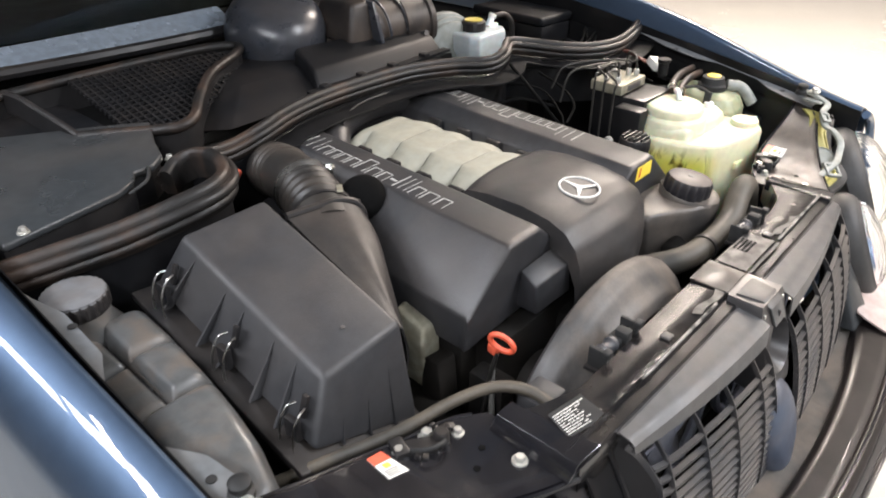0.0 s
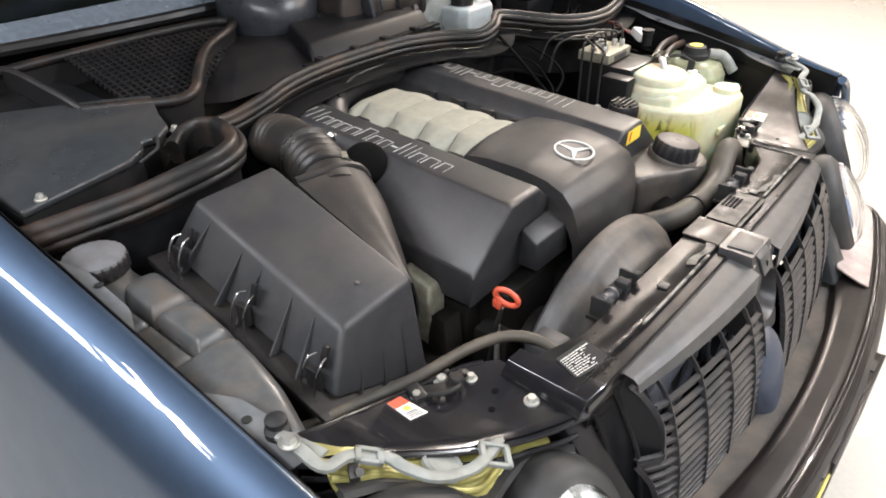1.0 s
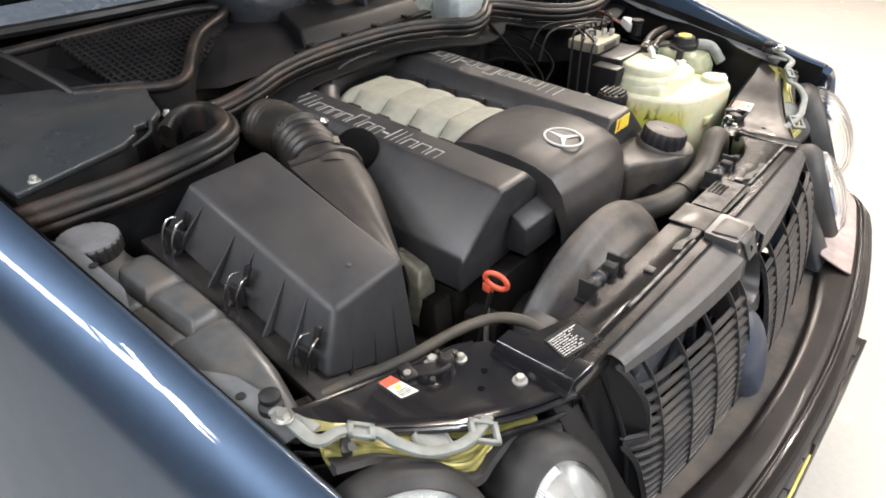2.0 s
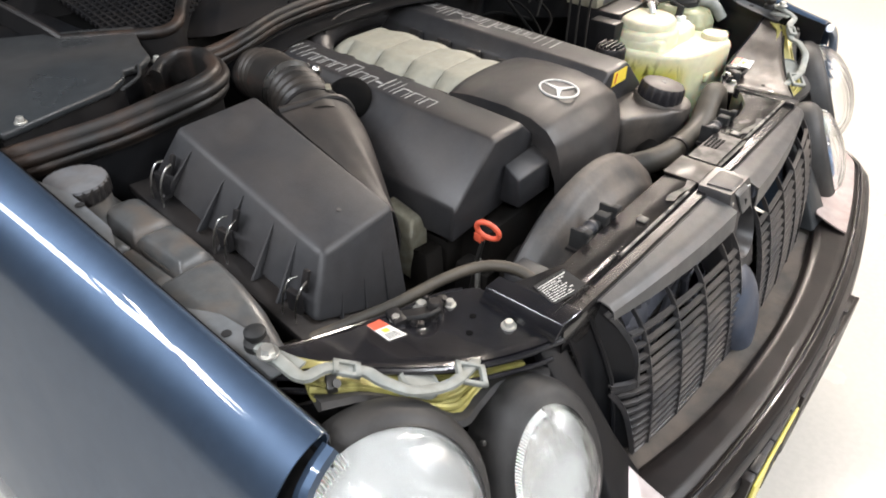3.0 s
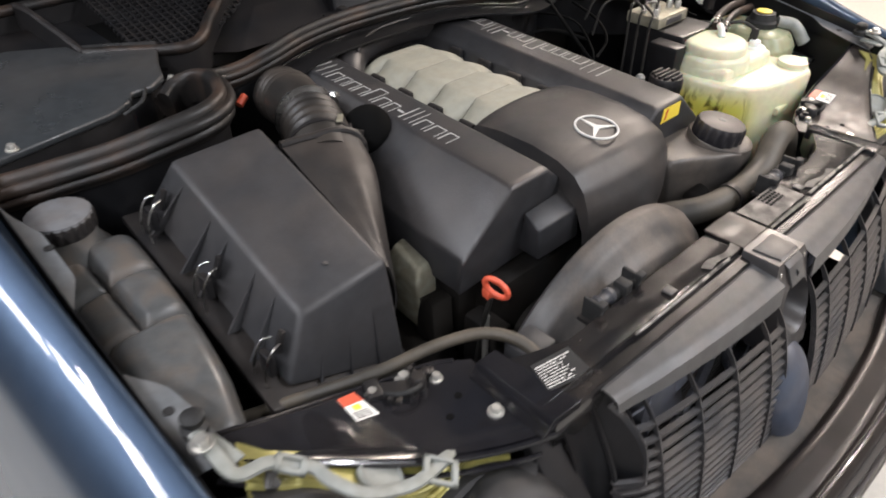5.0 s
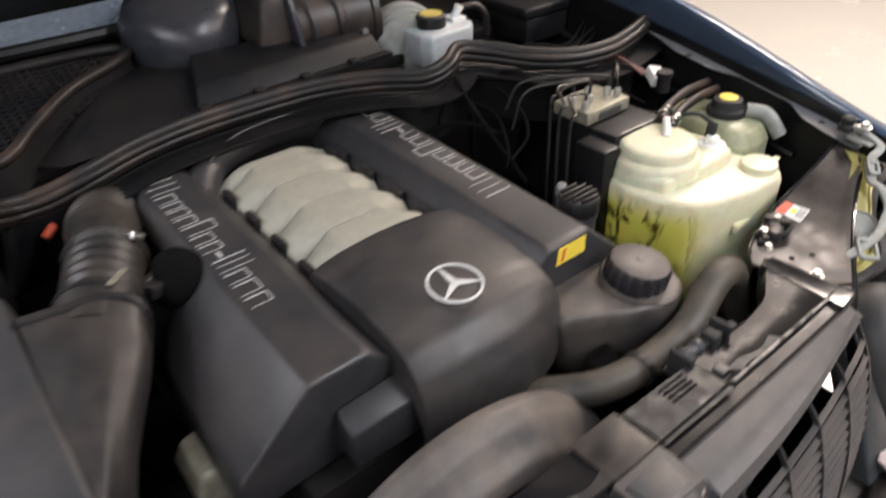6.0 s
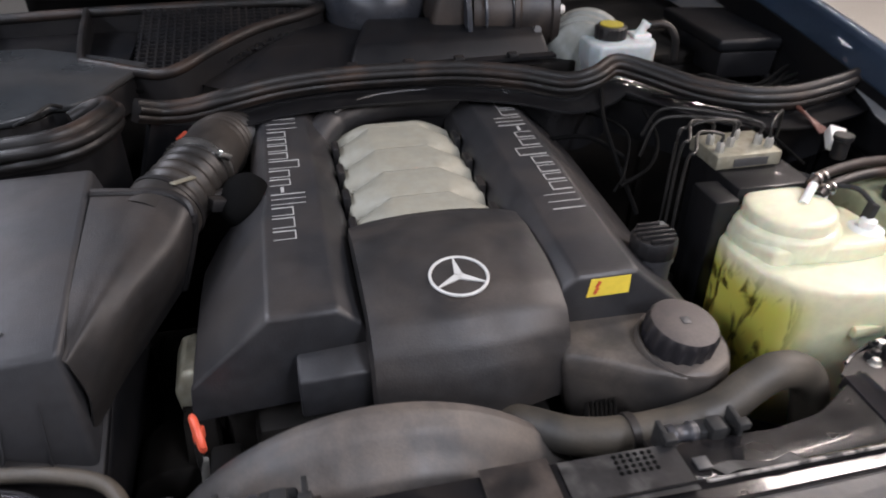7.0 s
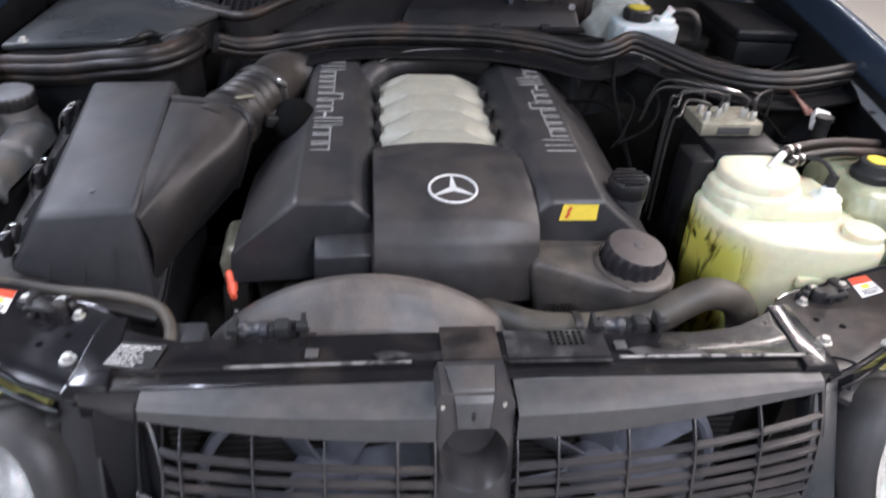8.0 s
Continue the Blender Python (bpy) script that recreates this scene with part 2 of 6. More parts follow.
def tank_mat():
    """Cloudy yellow-white polythene, with olive deposit in streaks low on the side."""
    m = mat("yellowed_polythene", (0.64, 0.62, 0.45), 0.36, sub=0.35, spread=0.06, bump=0.15, bump_scale=60)
    nt = m.node_tree
    n, link = nt.nodes, nt.links.new
    b = n["Principled BSDF"]
    src = b.inputs["Base Color"].links[0].from_socket
    tc, sep = n.new("ShaderNodeTexCoord"), n.new("ShaderNodeSeparateXYZ")
    link(tc.outputs["Object"], sep.inputs[0])
    mp = n.new("ShaderNodeMapping")
    mp.inputs["Scale"].default_value = (1, 1, 0.35)
    link(tc.outputs["Object"], mp.inputs["Vector"])
    tex = n.new("ShaderNodeTexNoise")
    tex.inputs["Scale"].default_value, tex.inputs["Detail"].default_value, tex.inputs["Distortion"].default_value = 34, 6, 1.2
    link(mp.outputs[0], tex.inputs["Vector"])

    def rng(s, a, c, d0=0.0, d1=1.0):
        x = n.new("ShaderNodeMapRange")
        x.inputs["From Min"].default_value, x.inputs["From Max"].default_value = a, c
        x.inputs["To Min"].default_value, x.inputs["To Max"].default_value = d0, d1
        x.interpolation_type = "SMOOTHSTEP"
        link(s, x.inputs["Value"])
        return x.outputs[0]

    def mul(a, c):
        x = n.new("ShaderNodeMath")
        x.operation = "MULTIPLY"
        link(a, x.inputs[0])
        link(c, x.inputs[1])
        return x.outputs[0]

    def mixc(f, a, c):
        x = n.new("ShaderNodeMix")
        x.data_type = "RGBA"
        link(f, x.inputs[0])
        link(a, x.inputs[6])
        x.inputs[7].default_value = (*c, 1)
        return x.outputs[2]

    inner = rng(sep.outputs["X"], 0.500, 0.462)
    low = rng(sep.outputs["Z"], 0.842, 0.785)
    col = mixc(mul(low, rng(sep.outputs["X"], 0.520, 0.462, 0.12, 1.0)), src, (0.60, 0.56, 0.10))
    spots = mul(mul(inner, low), rng(tex.outputs["Fac"], 0.47, 0.60))
    col = mixc(spots, col, (0.07, 0.058, 0.008))
    link(col, b.inputs["Base Color"])
    return m


M_TANK = tank_mat()


def glass_mat(name, tint=(1, 1, 1), rough=0.02, flutes=0.0):
    m = bpy.data.materials.new(name)
    m.use_nodes = True
    n, link = m.node_tree.nodes, m.node_tree.links.new
    b = n["Principled BSDF"]
    b.inputs["Base Color"].default_value = (*tint, 1)
    b.inputs["Roughness"].default_value = rough
    b.inputs["Transmission Weight"].default_value = 1.0
    b.inputs["IOR"].default_value = 1.45
    if flutes:
        tc, w, bp = n.new("ShaderNodeTexCoord"), n.new("ShaderNodeTexWave"), n.new("ShaderNodeBump")
        w.inputs["Scale"].default_value, w.inputs["Distortion"].default_value = flutes, 0.6
        link(tc.outputs["Object"], w.inputs["Vector"])
        bp.inputs["Strength"].default_value, bp.inputs["Distance"].default_value = 0.10, 0.002
        link(w.outputs["Fac"], bp.inputs["Height"])
        link(bp.outputs[0], b.inputs["Normal"])
    return m


M_LENS = glass_mat("fluted_lamp_glass", (0.97, 0.98, 0.98), 0.12, 24.0)
M_SCREEN = glass_mat("tinted_windscreen_glass", (0.75, 0.82, 0.84), 0.0)


# ---- mesh helpers ----
def thing(name, base, label, category, group=""):
    ob = new(name)
    ob.empty_display_size = 0.05
    ob.location = base
    return tagged(ob, label, category, group)


def finish(bm, angle=38):
    bmesh.ops.recalc_face_normals(bm, faces=bm.faces)
    me = bpy.data.meshes.new("mesh")
    bm.to_mesh(me)
    bm.free()
    for p in me.polygons:
        p.use_smooth = True
    me.set_sharp_from_angle(angle=radians(angle))
    return me


def part(name, bm, material, parent=None, label="", angle=38):
    """Links a bmesh, given in world places, as one mesh object under a thing or a part."""
    me = bm if isinstance(bm, bpy.types.Mesh) else finish(bm, angle)
    me.name = name
    me.materials.clear()
    me.materials.append(material)
    ob = new(name, me)
    if parent:
        ob.parent = parent
        top = parent
        m = Matrix.Translation(top.location)
        while top.parent:
            top = top.parent
            m = Matrix.Translation(top.location) @ m
        ob.matrix_parent_inverse = m.inverted() if parent.parent is None else Matrix.Identity(4)
    if label:
        ob["label"] = label
    return ob


def setting(name, bm, material, label, category, kind="structure"):
    ob = part(name, bm, material)
    return tagged(ob, label, category, kind=kind)


def add_loft(bm, rings, cap=True, closed=True):
    rows = [[bm.verts.new(p) for p in r] for r in rings]
    k = len(rows[0])
    for a, c in zip(rows, rows[1:]):
        for i in range(k if closed else k - 1):
            j = (i + 1) % k
            bm.faces.new((a[i], a[j], c[j], c[i]))
    if cap and closed:
        bm.faces.new(rows[0][::-1])
        bm.faces.new(rows[-1])
    return bm


def loft(rings, bev=0.0, seg=2, cap=True, angle=25):
    bm = add_loft(bmesh.new(), rings, cap)
    if bev:
        soften(bm, bev, seg, angle)
    return bm


def soften(bm, bev, seg=2, angle=25):
    bmesh.ops.recalc_face_normals(bm, faces=bm.faces)
    edges = [e for e in bm.edges if len(e.link_faces) == 2 and e.calc_face_angle(0) > radians(angle)]
    bmesh.ops.bevel(bm, geom=edges, offset=bev, segments=seg, profile=0.5, affect="EDGES", clamp_overlap=True)


def rbox(a, c, bev=0.004, seg=2, m=None):
    x0, y0, z0 = a
    x1, y1, z1 = c
    rings = [[(x0, y0, z), (x1, y0, z), (x1, y1, z), (x0, y1, z)] for z in (z0, z1)]
    bm = loft(rings, bev, seg)
    if m is not None:
        bm.transform(m)
    return bm


def prism(poly, z0, z1, bev=0.004, seg=2, m=None, slope=None):
    """A plan polygon raised from z0 to z1; slope(x, y) is added to both."""
    s = slope or (lambda x, y: 0.0)
    bm = loft([[(x, y, z0 + s(x, y)) for x, y in poly], [(x, y, z1 + s(x, y)) for x, y in poly]], bev, seg)
    if m is not None:
        bm.transform(m)
    return bm


def curve_points(pts, res=8):
    """A smooth line through the points (Catmull-Rom)."""
    p = [Vector(q) for q in pts]
    p = [2 * p[0] - p[1]] + p + [2 * p[-1] - p[-2]]
    out = []
    for i in range(1, len(p) - 2):
        for k in range(res):
            t = k / res
            a, b, c, d = p[i - 1:i + 3]
            out.append(0.5 * (2 * b + (c - a) * t + (2 * a - 5 * b + 4 * c - d) * t * t + (3 * b - a - 3 * c + d) * t ** 3))
    return out + [p[-2]]


def sweep(pts, r, n=10, res=8, radius=None, section=None, cap=True, smooth=True):
    """A tube or a profile along a line. radius(u): factor along it; section: plan points (side, up) in place of a circle."""
    line = curve_points(pts, res) if smooth else [Vector(q) for q in pts]
    rings = []
    for i, q in enumerate(line):
        d = (line[min(i + 1, len(line) - 1)] - line[max(i - 1, 0)]).normalized()
        side = d.cross(Vector((0, 0, 1)))
        side = side.normalized() if side.length > 0.05 else Vector((1, 0, 0))
        upw = side.cross(d).normalized()
        f = radius(i / (len(line) - 1)) if radius else 1.0
        sec = section or [(math.cos(2 * math.pi * k / n), math.sin(2 * math.pi * k / n)) for k in range(n)]
        rings.append([q + (side * a + upw * c) * r * f for a, c in sec])
    return add_loft(bmesh.new(), rings, cap)


def lathe(profile, n=32, m=None, grip=0, depth=0.0, at=()):
    """A turned body of (radius, height) points round z; grip: flutes on the rows listed in at."""
    rings = []
    for j, (r, z) in enumerate(profile):
        ring = []
        for i in range(n):
            a = 2 * math.pi * i / n
            q = r - (depth if grip and j in at and (i * grip * 2 // n) % 2 else 0.0)
            ring.append((q * math.cos(a), q * math.sin(a), z))
        rings.append(ring)
    bm = add_loft(bmesh.new(), rings)
    if m is not None:
        bm.transform(m)
    return bm


def surface(fun, nu, nv, thick=0.0):
    """A sheet over u, v in 0..1, with thickness below it."""
    bm = bmesh.new()
    g = [[bm.verts.new(fun(i / nu, j / nv)) for j in range(nv + 1)] for i in range(nu + 1)]
    for i in range(nu):
        for j in range(nv):
            bm.faces.new((g[i][j], g[i + 1][j], g[i + 1][j + 1], g[i][j + 1]))
    if thick:
        bmesh.ops.recalc_face_normals(bm, faces=bm.faces)
        bmesh.ops.solidify(bm, geom=bm.faces[:], thickness=thick)
    return bm


def merge(*bms):
    out = bmesh.new()
    for b in bms:
        me = bpy.data.meshes.new("m")
        b.to_mesh(me)
        b.free()
        out.from_mesh(me)
        bpy.data.meshes.remove(me)
    return out


def spot(x, y, z, rx=0, ry=0, rz=0):
    return pose(x, y, z, rx, ry, rz)


def lerp(a, b, t):
    return a + (b - a) * t


def table(xs, ys, x):
    return float(np.interp(x, xs, ys))


def hex_bolt(parent, x, y, z, r=0.009, material=None, name="bolt"):
    m = spot(x, y, z)
    bm = merge(lathe([(r * 1.5, 0), (r * 1.5, 0.002), (r * 1.45, 0.0025)], 20, m), lathe([(r, 0.002), (r, 0.008), (r * 0.85, 0.0095)], 6, m))
    return part(name, bm, material or M_ZINC, parent)


# ---- the room ----
def plate(x0, x1, y0, y1, z0, z1):
    return rbox((x0, y0, z0), (x1, y1, z1), 0.0)


setting("floor", plate(-7, 7, -6, 9, -0.1, 0.0), M_FLOOR, "glossy cream epoxy garage floor under the car", "floor")
setting("wall_north", plate(-7, 7, 9, 9.15, 0, CEIL), M_WALL, "plain grey painted garage wall", "wall")
setting("wall_south", plate(-7, 7, -6.15, -6, 0, CEIL), M_WALL, "plain grey painted garage wall", "wall")
setting("wall_east", plate(7, 7.15, -6, 9, 0, CEIL), M_WALL, "plain grey painted garage wall", "wall")
setting("wall_west", plate(-7.15, -7, -6, 9, 0, CEIL), M_WALL, "plain grey painted garage wall", "wall")
setting("ceiling", plate(-7, 7, -6, 9, CEIL, CEIL + 0.1), M_CEIL, "plain grey painted garage ceiling", "ceiling")
for lx, ly, ll, lw, turn, wide, tone in LAMPS + [(*CROSS_LAMP, 0.06, NEUTRAL)]:
    hw, low = wide / 2 + 0.03, 0.105 if wide == 0.06 else 0.085
    lamp = thing("ceiling_lamp", (lx, ly, CEIL), "white batten lamp on the ceiling, out of view, placed to suit the light", "lamp", "ceiling lamps")
    part("housing", rbox((-hw, -ll / 2 - 0.03, -low), (hw, ll / 2 + 0.03, 0.0), 0.006, m=pose(lx, ly, CEIL, 0, 0, turn)), M_WHITEPL, lamp)


# ---- fenders ----
def fender_z(y):
    return 0.8831 + 0.18491 * y - 0.01302 * y * y - 0.01428 * y ** 3


def fender_x(y):
    return 0.8225 + 0.0185 * y - 0.0070 * y * y


def fender_crest(y):
    """How far the shoulder stands above the flange line."""
    u = min(1.0, max(0.0, y / 0.62))
    return 0.045 * u * u * (3 - 2 * u)


def fender(s):
    """One front wing: a flange in the bonnet gap, the rounded shoulder, the side down to the wheel arch."""
    t = thing("fender", (s * 0.88, 0.6, 0.2), "dark blue metallic painted front fender beside the open engine bay", "fender", "front fenders")
    y0, y1 = 0.0, 1.9

    def skin(u, v):
        y = lerp(y0, y1, u)
        top = fender_z(y)
        e = fender_x(y)
        h = fender_crest(y)
        inner, e, top = (e, -0.035 - h), e + 0.5 * h, top + h
        prof = [inner, (inner[0], -0.02 - 0.8 * h), (e - 0.004, -0.012), (e - 0.002, -0.003)]
        prof += [(e + 0.085 * math.sin(a), -0.085 * (1 - math.cos(a))) for a in np.radians([2, 6, 10, 14, 18, 22, 26, 30, 34, 38, 42, 46, 50, 54, 58, 62, 66, 70, 73, 76])]
        prof += [(e + 0.0855, -0.080), (e + 0.0905, -0.105), (e + 0.098, -0.15), (e + 0.113, -0.24), (e + 0.134, -0.36), (e + 0.152, -0.47), (e + 0.158, -0.54), (e + 0.150, -0.64)]
        k = v * (len(prof) - 1)
        i = min(int(k), len(prof) - 2)
        f = k - i
        x = lerp(prof[i][0], prof[i + 1][0], f)
        z = lerp(prof[i][1], prof[i + 1][1], f)
        lean = 0.10 * max(0.0, -z - 0.05) ** 1.2 * (1 - u)
        return (s * x, y - lean * 0.4, top + z)

    part("panel", surface(skin, 96, 31, 0.0025), M_PAINT, t, angle=60)

    def edge(u, v):
        y = lerp(0.10, 0.60, u)
        top = fender_z(y)
        e = fender_x(y)
        x = lerp(e - 0.001, e - 0.001 - table([0.10, 0.16, 0.21, 0.25, 0.36, 0.41, 0.50, 0.55, 0.60], [0.045, 0.045, 0.036, 0.008, 0.007, 0.030, 0.030, 0.014, 0.004], y), v)
        return (s * x, y, top - 0.024 - 0.003 * v)

    m = spot(s * 0.89, 0.74, 0.302, 0, 90, 0)
    tyre = part("tyre", lathe([(0.20, -0.045), (0.27, -0.055), (0.295, -0.045), (0.302, -0.02), (0.302, 0.02), (0.295, 0.045), (0.27, 0.055), (0.20, 0.045)], 56, m), M_RUBBER, t, "black rubber tyre", angle=60)
    part("rim", lathe([(0.02, -0.03), (0.06, -0.03), (0.18, -0.02), (0.205, -0.05), (0.205, 0.05), (0.18, 0.02), (0.06, 0.03), (0.02, 0.03)], 56, m), M_ALU, tyre, "grey alloy rim", angle=40)
    part("wheel_arch_liner", surface(lambda u, v: (s * lerp(0.975, 0.74, v), lerp(0.10, 0.36, u), 0.33), 10, 4, 0.004), M_BLACK, t)
    part("mounting_flange", surface(edge, 60, 2, 0.002), M_FLANGE, t, "grey steel mounting flange")
    part("inner_lip", surface(lambda u, v: (s * (fender_x(lerp(0.0, 1.9, u)) - 0.003), lerp(0.0, 1.9, u), fender_z(lerp(0.0, 1.9, u)) - lerp(0.006, 0.060, v)), 30, 2, 0.002), M_BAY, t, "black inner lip of the fender")
    for y in (0.18, 0.47):
        part("slot", lathe([(0.006, 0), (0.006, 0.001)], 14, spot(s * 0.803, y, fender_z(y) - 0.0255)), M_INK, t)
    return t


fender(-1)
fender(1)


# ---- bay walls, bulkhead, ground shield ----
def apron(s):
    def f(u, v):
        y = lerp(0.05, 0.98, u)
        return (s * lerp(0.836, 0.80, v), y, lerp(fender_z(y) - 0.045, 0.35, v))
    t = thing("inner_wing", (s * 0.81, 0.55, 0.35), "black painted inner wing panel of the engine bay", "inner wing", "inner wings")
    part("panel", surface(f, 16, 8, 0.004), M_BAY, t)
    part("stiffening_rib", sweep([(s * 0.818, y, fender_z(y) - 0.12) for y in (0.22, 0.45, 0.7, 0.95)], 0.008, 8, 4), M_BAY, t)
    for y in (0.3, 0.62, 0.86):
        part("brace", sweep([(s * 0.822, y, fender_z(y) - 0.07), (s * 0.812, y + 0.01, 0.62), (s * 0.80, y + 0.01, 0.40)], 0.007, 6, 3), M_BAY, t)
    return t


apron(-1)
apron(1)
t = thing("bulkhead", (0, 0.95, 0.35), "grimy dark steel bulkhead behind the engine", "bulkhead")
part("wall_panel", rbox((-0.86, 0.93, 0.35), (0.86, 0.96, 0.898), 0.004), M_DIRTY, t)
part("shelf", rbox((-0.86, 0.93, 0.90), (0.86, 1.5, 0.925), 0.003), M_DIRTY, t)
for x in (-0.6, -0.3, 0.3, 0.62):
    part("rib", rbox((x - 0.012, 0.915, 0.40), (x + 0.012, 0.932, 0.88), 0.004), M_DIRTY, t)
t = thing("undertray", (0, 0.4, 0.30), "dark dirty plastic undertray below the engine", "undertray")
part("rear_panel", rbox((-0.8, -0.05, 0.30), (0.8, 0.96, 0.34), 0.004), M_DIRTY, t)
part("front_panel", rbox((-0.72, -0.26, 0.29), (0.72, -0.051, 0.315), 0.004), M_DIRTY, t)
for x in (-0.66, -0.52, -0.38, 0.38, 0.52, 0.66):
    part("stiffening_rib", rbox((x - 0.006, 0.02, 0.3405), (x + 0.006, 0.92, 0.350), 0.002), M_DIRTY, t)
ob = part("engine_block", merge(rbox((-0.27, 0.2, 0.36), (0.27, 0.86, 0.74), 0.02), rbox((-0.31, 0.26, 0.55), (0.31, 0.84, 0.75), 0.02), rbox((-0.12, 0.14, 0.45), (0.12, 0.22, 0.72), 0.02)), M_DIRTY)
tagged(ob, "dark oily engine block under the plastic covers", "engine")


# ---- front crossmember ----
def support_z(x):
    return 0.832 - 0.075 * x * x


def crossmember():
    t = thing("radiator_crossmember", (0, 0, 0.6), "black painted steel radiator crossmember with dust and scratches", "crossmember")

    def top(u, v):
        x = lerp(-0.47, 0.47, u)
        rear = table([-0.47, -0.42, -0.36, 0.30, 0.37, 0.42, 0.47], [0.065, 0.035, 0.012, 0.006, 0.018, 0.045, 0.075], x)
        front = -0.076 + 0.06 * x * x
        z = support_z(x)
        rows = [(rear, -0.06), (rear, -0.009), (rear - 0.003, -0.0035), (front + 0.028, 0.0), (front + 0.023, 0.003), (front + 0.021, -0.005), (front + 0.004, -0.006), (front, -0.012), (front, -0.06)]
        k = v * (len(rows) - 1)
        i = min(int(k), len(rows) - 2)
        f = k - i
        return (x, lerp(rows[i][0], rows[i + 1][0], f), z + lerp(rows[i][1], rows[i + 1][1], f))

    part("beam", surface(top, 60, 16, 0.002), M_SUPPORT, t)
    # Ribs along the beam; their bright highlight is in the colour.
    for x0, x1 in ((-0.30, -0.075), (0.185, 0.44)):
        def rib(u, v):
            x = lerp(x0, x1, u)
            a = -math.pi * (v - 0.5)
            return (x, -0.052 + 0.05 * x * x + 0.0024 * math.sin(a), support_z(x) + 0.0005 + 0.0026 * math.cos(a))
        part("raised_edge", surface(rib, 20, 6), M_EDGE, t, "worn raised edge, its highlight painted pale")
    # data plate with rows of unreadable print
    lab = part("data_plate", prism([(-0.375, 0.0), (-0.385, -0.048), (-0.447, -0.03), (-0.432, 0.012)][::-1], 0.8215, 0.8222, 0, slope=lambda x, y: support_z(x) - 0.8215 + 0.001), M_INK, t, "black data plate with pale rows of small print")
    random.seed(4)
    for r in range(9):
        v = (r + 0.7) / 9.6
        a0, a1 = Vector((-0.434, 0.008, 0)).lerp(Vector((-0.446, -0.029, 0)), v), Vector((-0.378, -0.003, 0)).lerp(Vector((-0.387, -0.045, 0)), v)
        u = 0.04
        stop = random.uniform(0.62, 0.93) if r else 0.9
        while u < stop:
            w = random.uniform(0.03, 0.11)
            q0, q1 = a0.lerp(a1, u), a0.lerp(a1, min(u + w, 0.96))
            d = Vector((-0.0003, -0.0016 if r == 0 else -0.0012, 0))
            z = support_z(q0.x) + 0.0024
            part("print_bar", loft([[(q0.x, q0.y, z), (q1.x, q1.y, z), (q1.x + d.x, q1.y + d.y, z), (q0.x + d.x, q0.y + d.y, z)], [(q0.x, q0.y, z + 0.0004), (q1.x, q1.y, z + 0.0004), (q1.x + d.x, q1.y + d.y, z + 0.0004), (q0.x + d.x, q0.y + d.y, z + 0.0004)]]), M_WHITE, lab)
            u += w + random.uniform(0.012, 0.03) + 0.07 * (random.random() < 0.12)
    # small pale squares, perforated patch, middle bonnet-catch plate
    for x, y in ((-0.196, -0.031), (0.193, -0.029)):
        part("square_clip", rbox((x - 0.008, y - 0.008, support_z(x)), (x + 0.008, y + 0.008, support_z(x) + 0.003), 0.001), M_LIP, t)
    for i in range(6):
        for j in range(4):
            x, y = 0.105 + i * 0.008, -0.004 - j * 0.007
            part("vent_hole", lathe([(0.0025, 0), (0.0025, 0.0006)], 10, spot(x, y, support_z(x) + 0.0015)), M_CUP, t)
    part("worn_patch", surface(lambda u, v: (lerp(0.045, 0.176, u), lerp(0.002, -0.058, v), support_z(lerp(0.045, 0.176, u)) + 0.0008), 12, 4, 0.0006), M_WORN_GLARE, t, "speckled worn paint patch")
    # Thin pale sheets stand in for lamp glare on the beam.
    for a, b in ((-0.118, -0.030), (0.205, 0.300)):
        part("scuffed_panel", surface(lambda u, v: (lerp(a, b, u) + 0.010 * (v - 0.5), lerp(-0.035, -0.048, v) + 0.004 * math.sin(7 * u), support_z(lerp(a, b, u)) + 0.0012), 10, 6, 0.0006), M_WORN_GLARE, t, "speckled pale patch, lamp glare put into the paint colour")
    part("catch_plate", surface(lambda u, v: (lerp(-0.037, 0.036, u), lerp(0.010, -0.055, v), 0.834 + 0.003 * math.sin(math.pi * v) * math.sin(math.pi * u)), 10, 10, 0.003), M_DECK, t)
    return t


crossmember()


